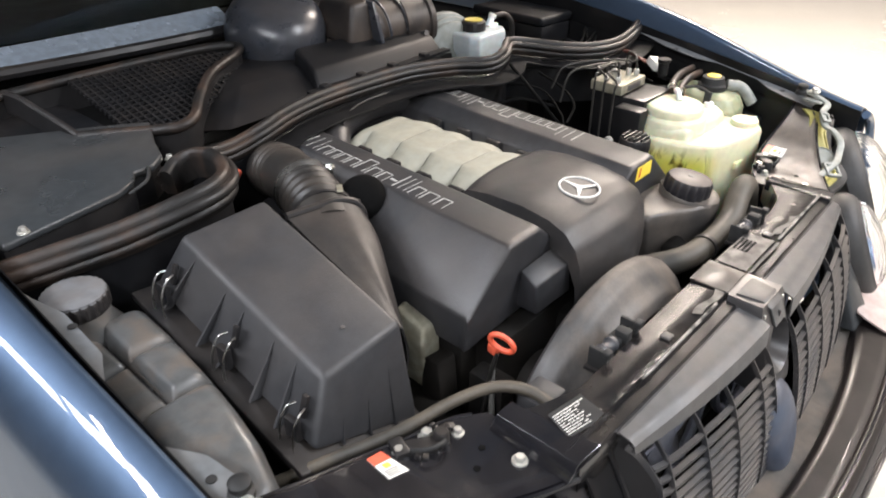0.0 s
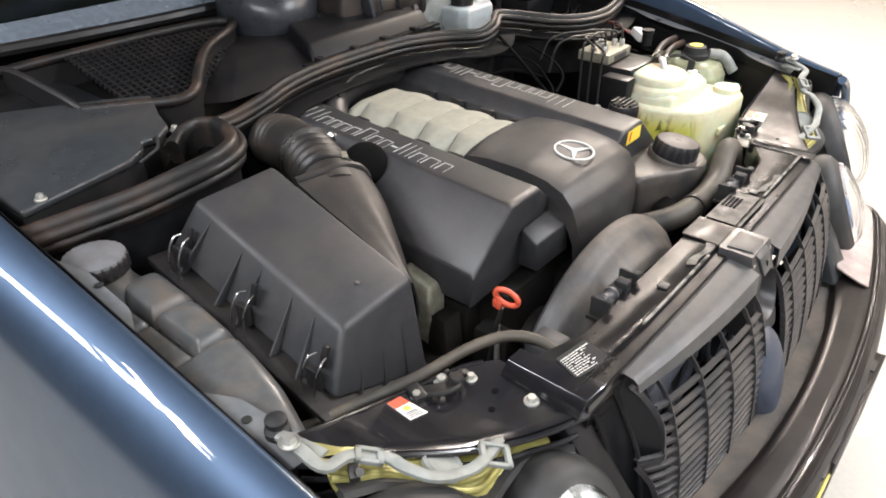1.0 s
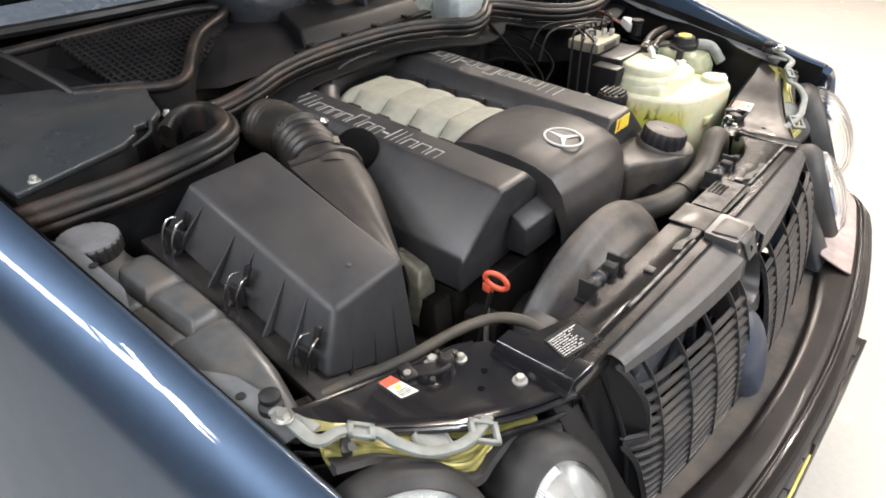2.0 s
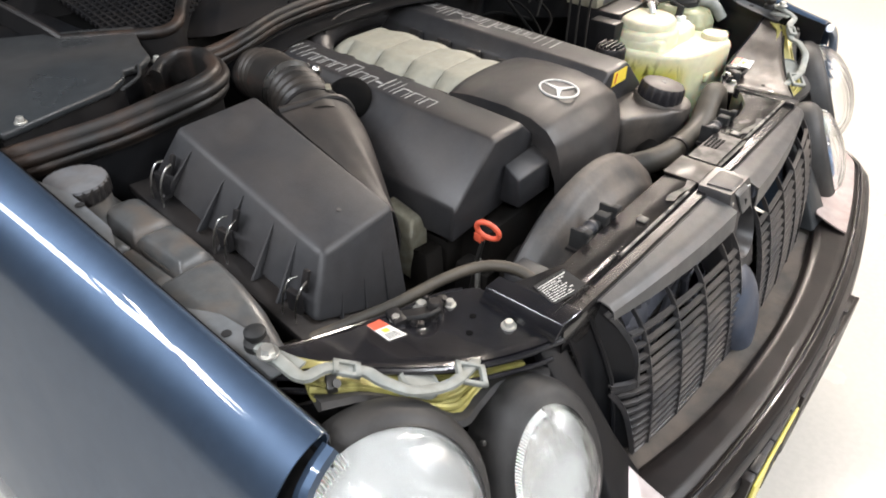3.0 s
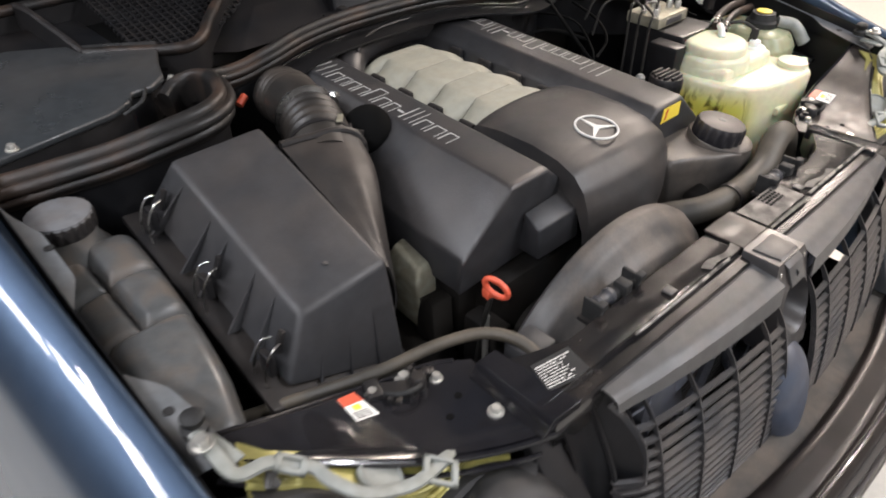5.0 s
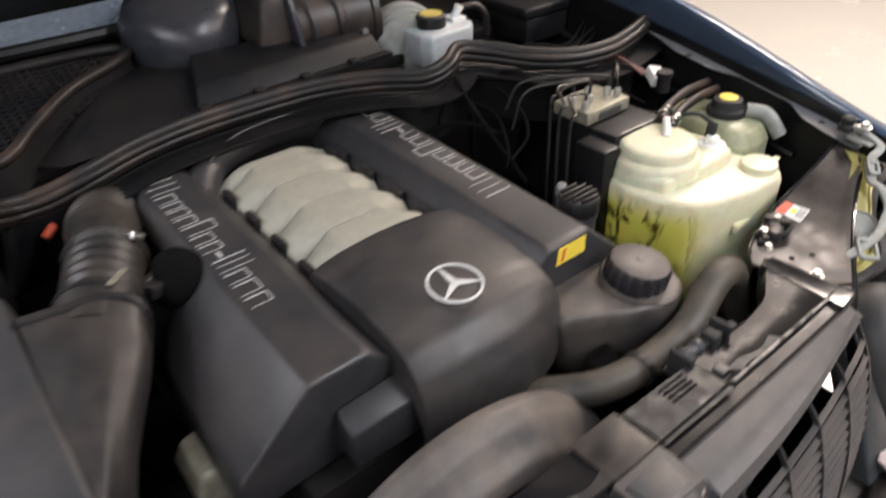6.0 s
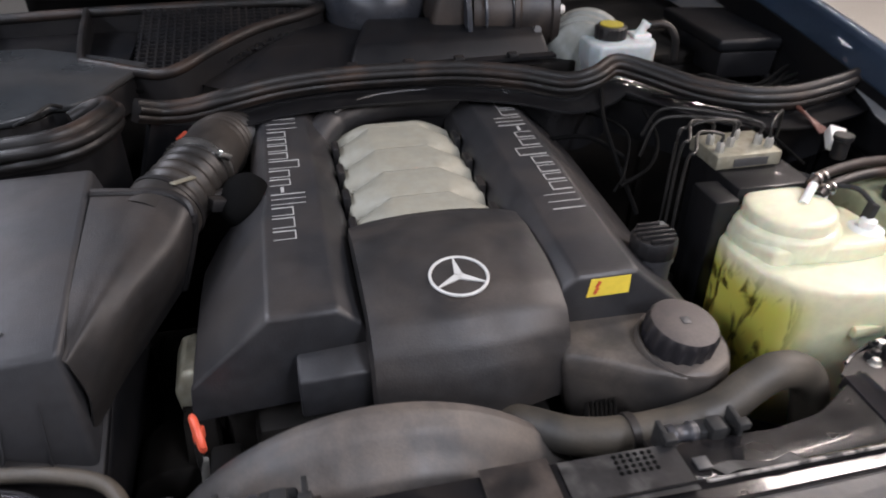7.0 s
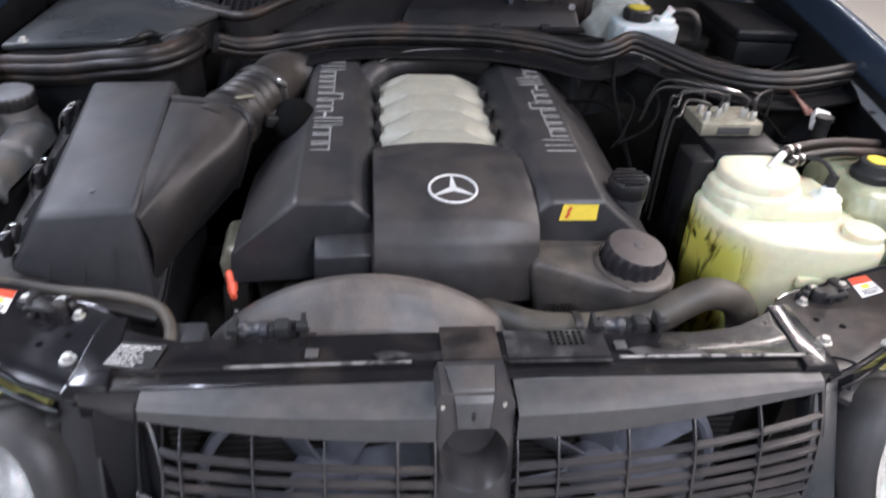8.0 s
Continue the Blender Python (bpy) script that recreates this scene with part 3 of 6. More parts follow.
def headlamp_bracket(s):
    """The black panel over the headlamp, with bolts, a plug and a sticker."""
    t = thing("wing_bridge", (s * 0.58, 0.06, 0.7), "glossy black steel panel above the headlamp, with bolts", "panel", "headlamp panels")
    rear = curve_points([(0.46, 0.085, 0), (0.50, 0.113, 0), (0.568, 0.132, 0), (0.632, 0.142, 0), (0.731, 0.137, 0), (0.794, 0.141, 0)], 8)
    front = curve_points([(0.47, -0.060, 0), (0.517, -0.041, 0), (0.574, -0.011, 0), (0.639, 0.025, 0), (0.704, 0.058, 0), (0.762, 0.082, 0), (0.800, 0.112, 0)], 8)

    def zz(x, y=0.0):
        x = abs(x)
        a = table([0.40, 0.50, 0.56, 0.61, 0.66, 0.71, 0.76, 0.82], [0.0, 0.0, 0.001, 0.008, 0.025, 0.048, 0.067, 0.082], x - 0.006)
        b = table([0.40, 0.50, 0.56, 0.61, 0.66, 0.71, 0.76, 0.82], [0.0, 0.0, 0.001, 0.008, 0.025, 0.048, 0.067, 0.082], x + 0.006)
        return (a + b) / 2

    def deck(u, v):
        a = rear[min(int(u * (len(rear) - 1) + 0.5), len(rear) - 1)]
        b = front[min(int(u * (len(front) - 1) + 0.5), len(front) - 1)]
        p = a.lerp(b, v)
        press = 0.004 * math.exp(-((p.x - 0.555) / 0.03) ** 2 - ((p.y - 0.105) / 0.018) ** 2)
        return (s * p.x, p.y, 0.797 + zz(p.x) - press + 0.0014 * math.exp(-((v - 0.93) / 0.05) ** 2))
    part("plate", surface(deck, 48, 24, 0.004), M_GLOSS if s < 0 else M_DECK, t, angle=50)
    # turned-down front lip with a second, lower edge
    part("front_lip", sweep([(s * p.x, p.y - 0.003, 0.791 + zz(p.x)) for p in front[::4]], 0.0045, 8, 5), M_GLOSS, t)
    part("lower_lip", sweep([(s * p.x, p.y - 0.012, 0.775 + zz(p.x)) for p in front[4::4]], 0.0035, 8, 5), M_GLOSS, t)
    part("rear_lip", sweep([(s * p.x, p.y, 0.797 + zz(p.x)) for p in rear[4::4]], 0.003, 8, 4), M_GLOSS, t)
    # raised joint to the crossmember
    part("joint_rib", loft([[(s * 0.440, 0.066, 0.795), (s * 0.484, 0.066, 0.797), (s * 0.471, 0.064, 0.8165), (s * 0.440, 0.064, 0.8165)], [(s * 0.430, -0.064, 0.795), (s * 0.491, -0.060, 0.797), (s * 0.474, -0.062, 0.8185), (s * 0.430, -0.066, 0.8200)]], 0.0014), M_GLOSS, t, angle=20)
    hex_bolt(t, s * 0.500, 0.004, 0.797, 0.0070)
    hex_bolt(t, s * 0.545, 0.118, 0.797, 0.008)
    hex_bolt(t, s * 0.592, 0.122, 0.801, 0.006)
    for x, y in ((0.515, 0.052), (0.545, 0.035)):
        part("hole", lathe([(0.0045, 0), (0.0045, 0.0006)], 14, spot(s * x, y, 0.7975 + zz(x, y))), M_CUP, t)
    for x, y, w, a in ((0.520, 0.105, 0.010, 20), (0.553, 0.092, 0.008, -15), (0.578, 0.098, 0.009, 50), (0.532, 0.118, 0.007, 70)):
        part("clip", merge(rbox((-w, -w * 0.6, 0), (w, w * 0.6, 0.012), 0.002, m=spot(s * x, y, 0.792, 0, 8, s * a)), rbox((-w * 0.5, -w * 0.9, 0.008), (w * 0.4, w * 0.2, 0.018), 0.002, m=spot(s * x, y, 0.792, 0, 0, s * (a + 25)))), M_BLACK, t)
    hex_bolt(t, s * 0.515, 0.092, 0.795, 0.006)
    plug = part("plug", merge(rbox((-0.022, -0.012, 0), (0.022, 0.012, 0.016), 0.004, m=spot(s * 0.565, 0.108, 0.79, 0, 0, s * 35)), rbox((-0.010, -0.016, 0), (0.010, 0.016, 0.022), 0.004, m=spot(s * 0.588, 0.125, 0.787, 0, 0, s * 20)), lathe([(0.011, 0), (0.011, 0.02), (0.008, 0.024)], 16, spot(s * 0.54, 0.098, 0.792))), M_BLACK, t, "black plastic plug")
    part("wire", sweep([(s * 0.585, 0.12, 0.80), (s * 0.575, 0.09, 0.815), (s * 0.55, 0.085, 0.812), (s * 0.535, 0.10, 0.80)], 0.0035, 8), M_INK, plug)
    # sticker: red head, white body with small bars
    a, b, c, d = (0.634, 0.134), (0.609, 0.136), (0.606, 0.090), (0.637, 0.092)

    def on(u, v, h=0.0):
        x = lerp(lerp(a[0], b[0], u), lerp(d[0], c[0], u), v)
        y = lerp(lerp(a[1], b[1], u), lerp(d[1], c[1], u), v)
        return (s * x, y, 0.7978 + zz(x, y) + h)

    def patch(u0, u1, v0, v1, h):
        q = [(u0, v0), (u1, v0), (u1, v1), (u0, v1)]
        return loft([[on(u, v, h) for u, v in q], [on(u, v, h + 0.0005) for u, v in q]])
    st = part("sticker", patch(0, 1, 0, 1, 0.0), M_WHITE, t, "white sticker with a red head")
    part("red_head", patch(0, 1, 0, 0.36, 0.0006), M_RED, st)
    part("yellow_mark", patch(0.3, 0.7, 0.42, 0.62, 0.0006), M_YELLOW, st)
    for i in range(4):
        part("print_bar", patch(0.1, 0.85, 0.68 + i * 0.075, 0.71 + i * 0.075, 0.0006), M_INK, st)
    return t


headlamp_bracket(-1)
headlamp_bracket(1)


# ---- grille ----
def grille_y(x, z):
    """The slats' front: leaning, bulged between lip and ledge, drawn back at both ends."""
    end = 0.405 if x < 0 else 0.49
    k = min(1.0, max(0.0, (end - abs(x)) / 0.06))
    bulge = 0.022 * k * (2 - k) * table([0.54, 0.58, 0.615, 0.65, 0.69, 0.73, 0.755, 0.772, 0.79], [0.0, 0.38, 0.66, 0.88, 1.0, 0.97, 0.85, 0.55, 0.0], z)
    return -0.119 + 0.17 * x * x - 0.29 * (0.78 - z) - bulge


def grille_end(z):
    """Half width of the slats on the side of the lamp duct: drawn in above, stepping out below."""
    return table([0.56, 0.59, 0.64, 0.677, 0.678, 0.714, 0.743, 0.777, 0.80], [0.380, 0.384, 0.392, 0.408, 0.371, 0.367, 0.369, 0.380, 0.395], z)


def grille():
    t = thing("radiator_grille", (0, -0.13, 0.55), "dusty dark plastic radiator grille frame with curved slats", "grille")
    for x0, x1 in ((-0.392, -0.050), (0.046, 0.452)):
        def lip(u, v):
            x = lerp(x0, x1, u)
            y0 = -0.075 + 0.06 * x * x
            zb = 0.779 + 0.08 * x * x
            y1 = grille_y(x, zb) - 0.004
            zt = support_z(x) - 0.010
            rows = [(y0, zt), (y0 - 0.004, zt + 0.002), (lerp(y0, y1, 0.7), zt - 0.001), (y1 + 0.001, zt - 0.007), (y1 - 0.002, zb), (y1 + 0.010, zb - 0.002)]
            k = v * 5
            i = min(int(k), 4)
            return (x, lerp(rows[i][0], rows[i + 1][0], k - i), lerp(rows[i][1], rows[i + 1][1], k - i))
        part("top_lip", surface(lip, 30, 15, 0.002), M_LIP, t, "grey dusty plastic top lip", angle=30)
    for x0, x1, ribs in ((-0.372, -0.050, (-0.345, -0.262, -0.179, -0.094, -0.050)), (0.046, 0.440, (0.048, 0.098, 0.186, 0.272, 0.362))):
        for k in range(13):
            z = 0.745 - 0.0187 * k + 0.0003 * k * k

            def slat(u, v):
                x = lerp(-grille_end(z) if x0 < -0.1 else x0, x1 + (0.012 if x1 > 0.1 else 0.0) * (1 - k / 6), u)
                zz = z + 0.10 * x * x * (1 - k / 13)
                yy = grille_y(x, zz)
                q = [(0.0, 0.0026), (0.0075, 0.0038), (0.0075, 0.0014), (0.0, -0.0034), (0.0, 0.0026)]
                j = v * 4
                i = min(int(j), 3)
                return (x, yy + lerp(q[i][0], q[i + 1][0], j - i), zz + lerp(q[i][1], q[i + 1][1], j - i))
            part("slat", surface(slat, 18, 4), M_GRILLE, t)
        for x in ribs:
            def rib(u, v):
                zt = 0.785 + 0.08 * x * x
                z = lerp(zt, 0.552, u)
                q = [(-0.0012, -0.0020), (0.0012, -0.0020), (0.0012, 0.007), (-0.0012, 0.007), (-0.0012, -0.0020)]
                j = v * 4
                i = min(int(j), 3)
                return (x + lerp(q[i][0], q[i + 1][0], j - i), grille_y(x, z) + lerp(q[i][1], q[i + 1][1], j - i), z)
            part("rib", surface(rib, 20, 4), M_GRILLE, t)
    # curved outer edges: drawn in beside the lamp duct, then stepping out below it
    for s, line in ((-1, [(0.395, 0.800), (0.380, 0.777), (0.369, 0.743), (0.367, 0.714), (0.371, 0.678)]), (-1, [(0.371, 0.679), (0.390, 0.679), (0.408, 0.678)]), (-1, [(0.408, 0.677), (0.392, 0.64), (0.384, 0.59), (0.380, 0.556)]), (1, [(0.452, 0.80), (0.450, 0.74), (0.444, 0.67), (0.432, 0.60), (0.425, 0.56)])):
        part("edge_rib", sweep([(s * x, grille_y(s * x, z) + 0.003, z) for x, z in line], 1.0, section=[(-0.0016, -0.004), (0.0016, -0.004), (0.0016, 0.004), (-0.0016, 0.004)], res=6), M_GRILLE, t)
    # added dark sheets for the shaded recess at each side, and bottom rail
    for s in (-1, 1):
        xo = 0.372 if s < 0 else 0.440
        def cheek(u, v):
            z = lerp(0.80, 0.545, u)
            x = xo - 0.004 + v * 0.085
            return (s * x, grille_y(x, z) + 0.008 + 0.03 * math.sin(math.pi * v) + 0.02 * v, z)
        part("side_cheek", surface(cheek, 10, 10, 0.003), M_DUCT, t)
        part("cheek_rib", sweep([(s * (xo + 0.03), grille_y(xo, z) + 0.03, z) for z in (0.79, 0.70, 0.62, 0.56)], 0.004, 6, 3), M_DUCT, t)

    def ledge(u, v):
        x = lerp(-0.44, 0.44, u)
        return (x, lerp(-0.165 + 0.2 * x * x, -0.228 + 0.275 * x * x, v), 0.552 + 0.004 * math.sin(x * 31) * v)
    part("bottom_ledge", surface(ledge, 30, 5, 0.004), M_LEDGE, t, "tan dusty plastic ledge below the slats")
    part("bottom_rail", sweep([(x, grille_y(x, 0.55) + 0.006, 0.550) for x in np.linspace(-0.38, 0.43, 9)], 0.007, 8, 4), M_GRILLE, t)
    # middle holder for the badge: block with a round recess
    bm = bmesh.new()
    rings = []
    n = 40
    for k, (r, dy) in enumerate(((None, 0.055), (None, 0.0), (0.041, -0.006), (0.038, 0.002), (0.034, 0.045), (0.012, 0.05))):
        ring = []
        for i in range(n):
            a = 2 * math.pi * i / n
            ca, sa = math.cos(a), math.sin(a)
            if r is None:
                f = 0.047 / max(abs(ca), abs(sa) * 0.60)
                x, z = f * ca, f * sa
            else:
                x, z = r * ca, r * sa * 1.1
            zc = 0.757 + z
            ring.append((-0.004 + x, -0.127 - 0.29 * (0.78 - zc) + dy, zc))
        rings.append(ring)
    add_loft(bm, rings)
    part("badge_holder", bm, M_GRILLE, t, "dark plastic holder with a round recess")
    dome = bmesh.new()
    rings = []
    for k in range(9):
        a = math.pi / 2 * k / 8
        ring = []
        for b in np.linspace(0, 2 * math.pi, 33)[:-1]:
            h = 0.100 * math.cos(a) ** 0.7 * math.sin(b)
            half = 0.058 - 0.022 * (h < 0) * min(1.0, -h / 0.1)
            ring.append((-0.018 + half * math.cos(a) ** 0.7 * math.cos(b), -0.166 + 0.20 * h - 0.036 * math.sin(a), 0.600 + h))
        rings.append(ring)
    add_loft(dome, rings)
    part("lower_dome", dome, M_FLAP, t, "blue-grey plastic flap below the holder", angle=60)
    return t


grille()

t = thing("bonnet_catch", (-0.005, -0.11, 0.75), "grey steel bonnet catch tongue on the grille", "catch")
part("tongue", loft([[(-0.036, -0.066, 0.834), (0.024, -0.066, 0.834), (0.024, -0.066, 0.838), (-0.036, -0.066, 0.838)],
                     [(-0.031, -0.104, 0.834), (0.019, -0.104, 0.834), (0.019, -0.105, 0.838), (-0.031, -0.105, 0.838)],
                     [(-0.028, -0.117, 0.826), (0.016, -0.117, 0.826), (0.016, -0.120, 0.828), (-0.028, -0.120, 0.828)],
                     [(-0.025, -0.128, 0.798), (0.012, -0.128, 0.798), (0.012, -0.132, 0.799), (-0.025, -0.132, 0.799)]], 0.001), M_LIP, t)
part("slot", rbox((-0.0085, -0.1285, 0.808), (-0.0045, -0.120, 0.818), 0.0005), M_INK, t)
for s in (-1, 1):
    part("cheek", rbox((s * 0.036 - 0.006 - 0.003, -0.118, 0.785), (s * 0.036 - 0.006 + 0.003, -0.078, 0.825), 0.002), M_STEEL, t)

# condenser and front fan seen through the slats
t = thing("condenser", (0, -0.01, 0.4), "grey finned condenser behind the grille", "condenser")
part("core", rbox((-0.46, -0.02, 0.42), (0.46, 0.005, 0.80), 0.003), M_DIRTY, t)
for k in range(26):
    part("fin_tube", rbox((-0.39, -0.024, 0.44 + k * 0.0125), (0.39, -0.0205, 0.446 + k * 0.0125), 0.0), M_TUBE2, t)
for cx in (-0.19, 0.19):
    t = thing("electric_fan", (cx, -0.05, 0.6), "pale blue-grey plastic cooling fan behind the grille slats", "fan", "cooling fans")
    ring = [(cx + 0.16 * math.cos(a), -0.052, 0.62 + 0.16 * math.sin(a)) for a in np.linspace(0, 2 * math.pi, 33)]
    part("ring", sweep(ring, 0.009, 8, 1, smooth=False), M_FAN, t)
    part("hub", lathe([(0.045, 0), (0.045, 0.02), (0.03, 0.028)], 28, spot(cx, -0.035, 0.62, 90)), M_FAN, t)
    for k in range(7):
        a = 2 * math.pi * k / 7 + cx
        part("blade", rbox((0.04, -0.022, -0.002), (0.15, 0.028, 0.002), 0.001, m=Matrix.Translation((cx, -0.045, 0.62)) @ Matrix.Rotation(a, 4, "Y") @ pose(0, 0, 0, 55, 0, 0)), M_FAN, t)


# ---- headlamps ----
def headlamp(s):
    t = thing("headlamp", (s * 0.66, -0.03, 0.5), "twin oval headlamp with clear fluted glass and yellowed housing", "headlamp", "headlamps")

    def unit(c, hw, hh, sweep_deg, lean, name, band, back, teeth):
        """One oval lamp: its lens, bowl, rim and sleeve, along its own axis."""
        m = Matrix.Translation((s * c[0], c[1], c[2])) @ Matrix.Rotation(radians(s * sweep_deg), 4, "Z") @ Matrix.Rotation(radians(90 - lean), 4, "X")

        def oval(f, z, n=48, add=0.0):
            return [m @ Vector(((hw * f + add) * math.cos(2 * math.pi * i / n), (hh * f + add) * math.sin(2 * math.pi * i / n), z)) for i in range(n)]
        k = hw / 0.088
        sl = part(name, loft([oval(1, -back, add=band), oval(1, -0.034, add=band), oval(1, -0.020, add=band * 0.93), oval(1, -0.009, add=band * 0.72), oval(1, -0.002, add=band * 0.4),
                              oval(1, 0.0, add=band * 0.2), oval(1.02, 0.004), oval(1.0, 0.001), oval(1.0, -0.02)], cap=False), M_SLEEVE, t, "black rubber sleeve round the lens", angle=60)
        part("lens", loft([oval(1.0, -0.012), oval(1.0, 0.0), oval(0.97, 0.012 * k), oval(0.88, 0.024 * k), oval(0.68, 0.037 * k), oval(0.4, 0.046 * k), oval(0.15, 0.050 * k), oval(0.01, 0.0505 * k),
                           oval(0.01, 0.0465 * k), oval(0.15, 0.046 * k), oval(0.4, 0.042 * k), oval(0.66, 0.033 * k), oval(0.86, 0.020 * k), oval(0.95, 0.008), oval(0.97, -0.012)]), M_LENS, sl, "clear fluted glass lens", angle=60).visible_shadow = False
        part("reflector", loft([oval(0.98, -0.013), oval(0.9, -0.03), oval(0.7, -0.06), oval(0.4, -0.08), oval(0.12, -0.087), oval(0.01, -0.088)], cap=True), M_REFLECT, sl, angle=60)
        n = int((teeth[1] - teeth[0]) / 2.6)
        for i in range(n):
            a = radians(lerp(teeth[0], teeth[1], i / n))
            a = a if s < 0 else math.pi - a
            p0, p1 = (m @ Vector((hw * f * math.cos(a), hh * f * math.sin(a), z)) for f, z in ((1.0, 0.003), (0.95, 0.0165 * k)))
            part("rim_tooth", sweep([p0, p1], 0.0011, 5, 1, smooth=False), M_WHITEPL, sl)

    off = 0.018 if s > 0 else 0.0
    unit((0.572 + off, -0.132, 0.669), 0.0645, 0.101, 18, 24, "inner_lamp", 0.027, 0.07, (96, 182))
    unit((0.783 + off, -0.050, 0.723), 0.109, 0.119, 24, 24, "outer_lamp", 0.020, 0.04, (112, 146))
    # yellow chromate housing: a gutter that dips between the two sleeves
    high = [(0.78, 0.085, 0.868), (0.761, 0.061, 0.860), (0.726, 0.045, 0.842), (0.695, 0.022, 0.820), (0.661, 0.004, 0.797), (0.623, -0.006, 0.784), (0.585, -0.007, 0.781), (0.545, -0.009, 0.779), (0.511, -0.026, 0.773)]
    low = [(0.787, 0.059, 0.856), (0.761, 0.052, 0.847), (0.732, 0.045, 0.834), (0.694, 0.024, 0.810), (0.675, -0.011, 0.790), (0.650, -0.029, 0.774), (0.605, -0.019, 0.760), (0.561, -0.018, 0.761), (0.52, -0.041, 0.759)]

    def along(line, u):
        k = u * (len(line) - 1)
        i = min(int(k), len(line) - 2)
        return Vector(line[i]).lerp(Vector(line[i + 1]), k - i)

    def house(u, v):
        a, b = along(high, u), along(low, u)
        back = Vector((-0.012, 0.03, 0.004))
        p = (a + back).lerp(a, v / 0.3) if v < 0.3 else a.lerp(b, (v - 0.3) / 0.7)
        return (s * p.x, p.y, p.z - 0.006 * math.sin(max(0.0, v - 0.3) / 0.7 * math.pi))
    part("housing", surface(house, 40, 14, 0.003), M_OLIVE, t, "yellow chromated steel lamp housing", angle=60)
    for f, r in ((0.15, 0.0035), (0.55, 0.0045)):
        part("housing_bead", sweep([(s * (a[0] + (b[0] - a[0]) * f), lerp(a[1], b[1], f), lerp(a[2], b[2], f) - 0.001) for a, b in zip(high, low)], r, 8, 6), M_OLIVE, t)
    part("gasket", sweep([(s * x, y - 0.004, z - 0.004) for x, y, z in low] + [(s * 0.502, -0.066, 0.754)], 1.0, section=[(-0.010, -0.004), (0.006, -0.006), (0.011, 0.0), (0.006, 0.006), (-0.010, 0.005)], res=5), M_SLEEVE, t, "grey-black rubber gasket along the sleeves")
    part("backing", surface(lambda u, v: (s * lerp(0.82, 0.45, u), lerp(0.085, -0.03, u), lerp(lerp(0.85, 0.765, min(1, u * 1.6)), 0.42, v)), 10, 6, 0.004), M_BLACK, t)
    # grey mounting strip with its lugs and the round cover
    line = [(0.800, 0.126, 0.905), (0.797, 0.097, 0.899), (0.790, 0.069, 0.888), (0.757, 0.067, 0.878), (0.724, 0.046, 0.860), (0.718, 0.025, 0.855), (0.698, 0.0, 0.840), (0.665, -0.010, 0.824), (0.635, -0.015, 0.817), (0.586, -0.004, 0.802), (0.564, 0.005, 0.796)]
    part("mounting_strip", sweep([(s * x, y, z - 0.002) for x, y, z in line], 1.0, section=[(-0.007, -0.003), (0.007, -0.003), (0.007, 0.002), (0.004, 0.0035), (-0.004, 0.0035), (-0.007, 0.002)], res=5), M_GREYPL, t, "pale grey plastic mounting strip")
    part("strip_web", prism([(s * x, y) for x, y in ((0.803, 0.125), (0.796, 0.078), (0.774, 0.081), (0.782, 0.125))][:: -1 if s < 0 else 1], 0.886, 0.890, 0.001), M_GREYPL, t)
    for (x, y, z), w, d in (((0.742, 0.055, 0.870), 0.016, 0.010), ((0.609, -0.017, 0.806), 0.020, 0.016)):
        bm = merge(rbox((-w, -d, -0.003), (-w + 0.007, d, 0.004), 0.001), rbox((w - 0.007, -d, -0.003), (w, d, 0.004), 0.001), rbox((-w, -d, -0.003), (w, -d + 0.005, 0.004), 0.001), rbox((-w, d - 0.005, -0.003), (w, d, 0.004), 0.001))
        bm.transform(spot(s * x, y, z, 8, -s * 22, s * 40))
        part("lug", bm, M_GREYPL, t)
    part("round_cover", lathe([(0.027, 0), (0.027, 0.006), (0.024, 0.009), (0.022, 0.006), (0.012, 0.006)], 28, spot(s * 0.662, 0.022, 0.806, 14, -s * 24)), M_GREYPL, t)
    part("back_web", prism([(s * x, y) for x, y in ((0.71, 0.061), (0.645, 0.024), (0.55, 0.009), (0.545, 0.032), (0.617, 0.06), (0.689, 0.083))][:: -1 if s < 0 else 1], 0.772, 0.776, 0.001, slope=lambda x, y: 0.36 * max(0.0, abs(x) - 0.54)), M_GREYPL, t)
    part("spring_clip", merge(rbox((-0.006, -0.009, -0.004), (0.006, 0.009, 0.010), 0.002, m=spot(s * 0.764, 0.056, 0.862, 20, 0, s * 35)), lathe([(0.005, 0), (0.005, 0.004)], 12, spot(s * 0.764, 0.049, 0.868, 40))), M_TUBE, t, "tarnished steel spring clip")
    part("adjuster_screw", lathe([(0.0035, 0), (0.0035, 0.005), (0.0015, 0.006)], 10, spot(s * 0.640, -0.060, 0.742, 55)), M_TUBE, t)
    hex_bolt(t, s * 0.802, 0.107, 0.905, 0.008)
    part("rubber_stop", lathe([(0.014, 0), (0.014, 0.008), (0.009, 0.012), (0.012, 0.016), (0.012, 0.022), (0.008, 0.025)], 20, spot(s * 0.796, 0.134, 0.895)), M_INK, t)
    # trims towards the grille, between the two lamps and along the fender
    foot = (0.530, -0.226, 0.572) if s < 0 else (0.495, -0.195, 0.56)
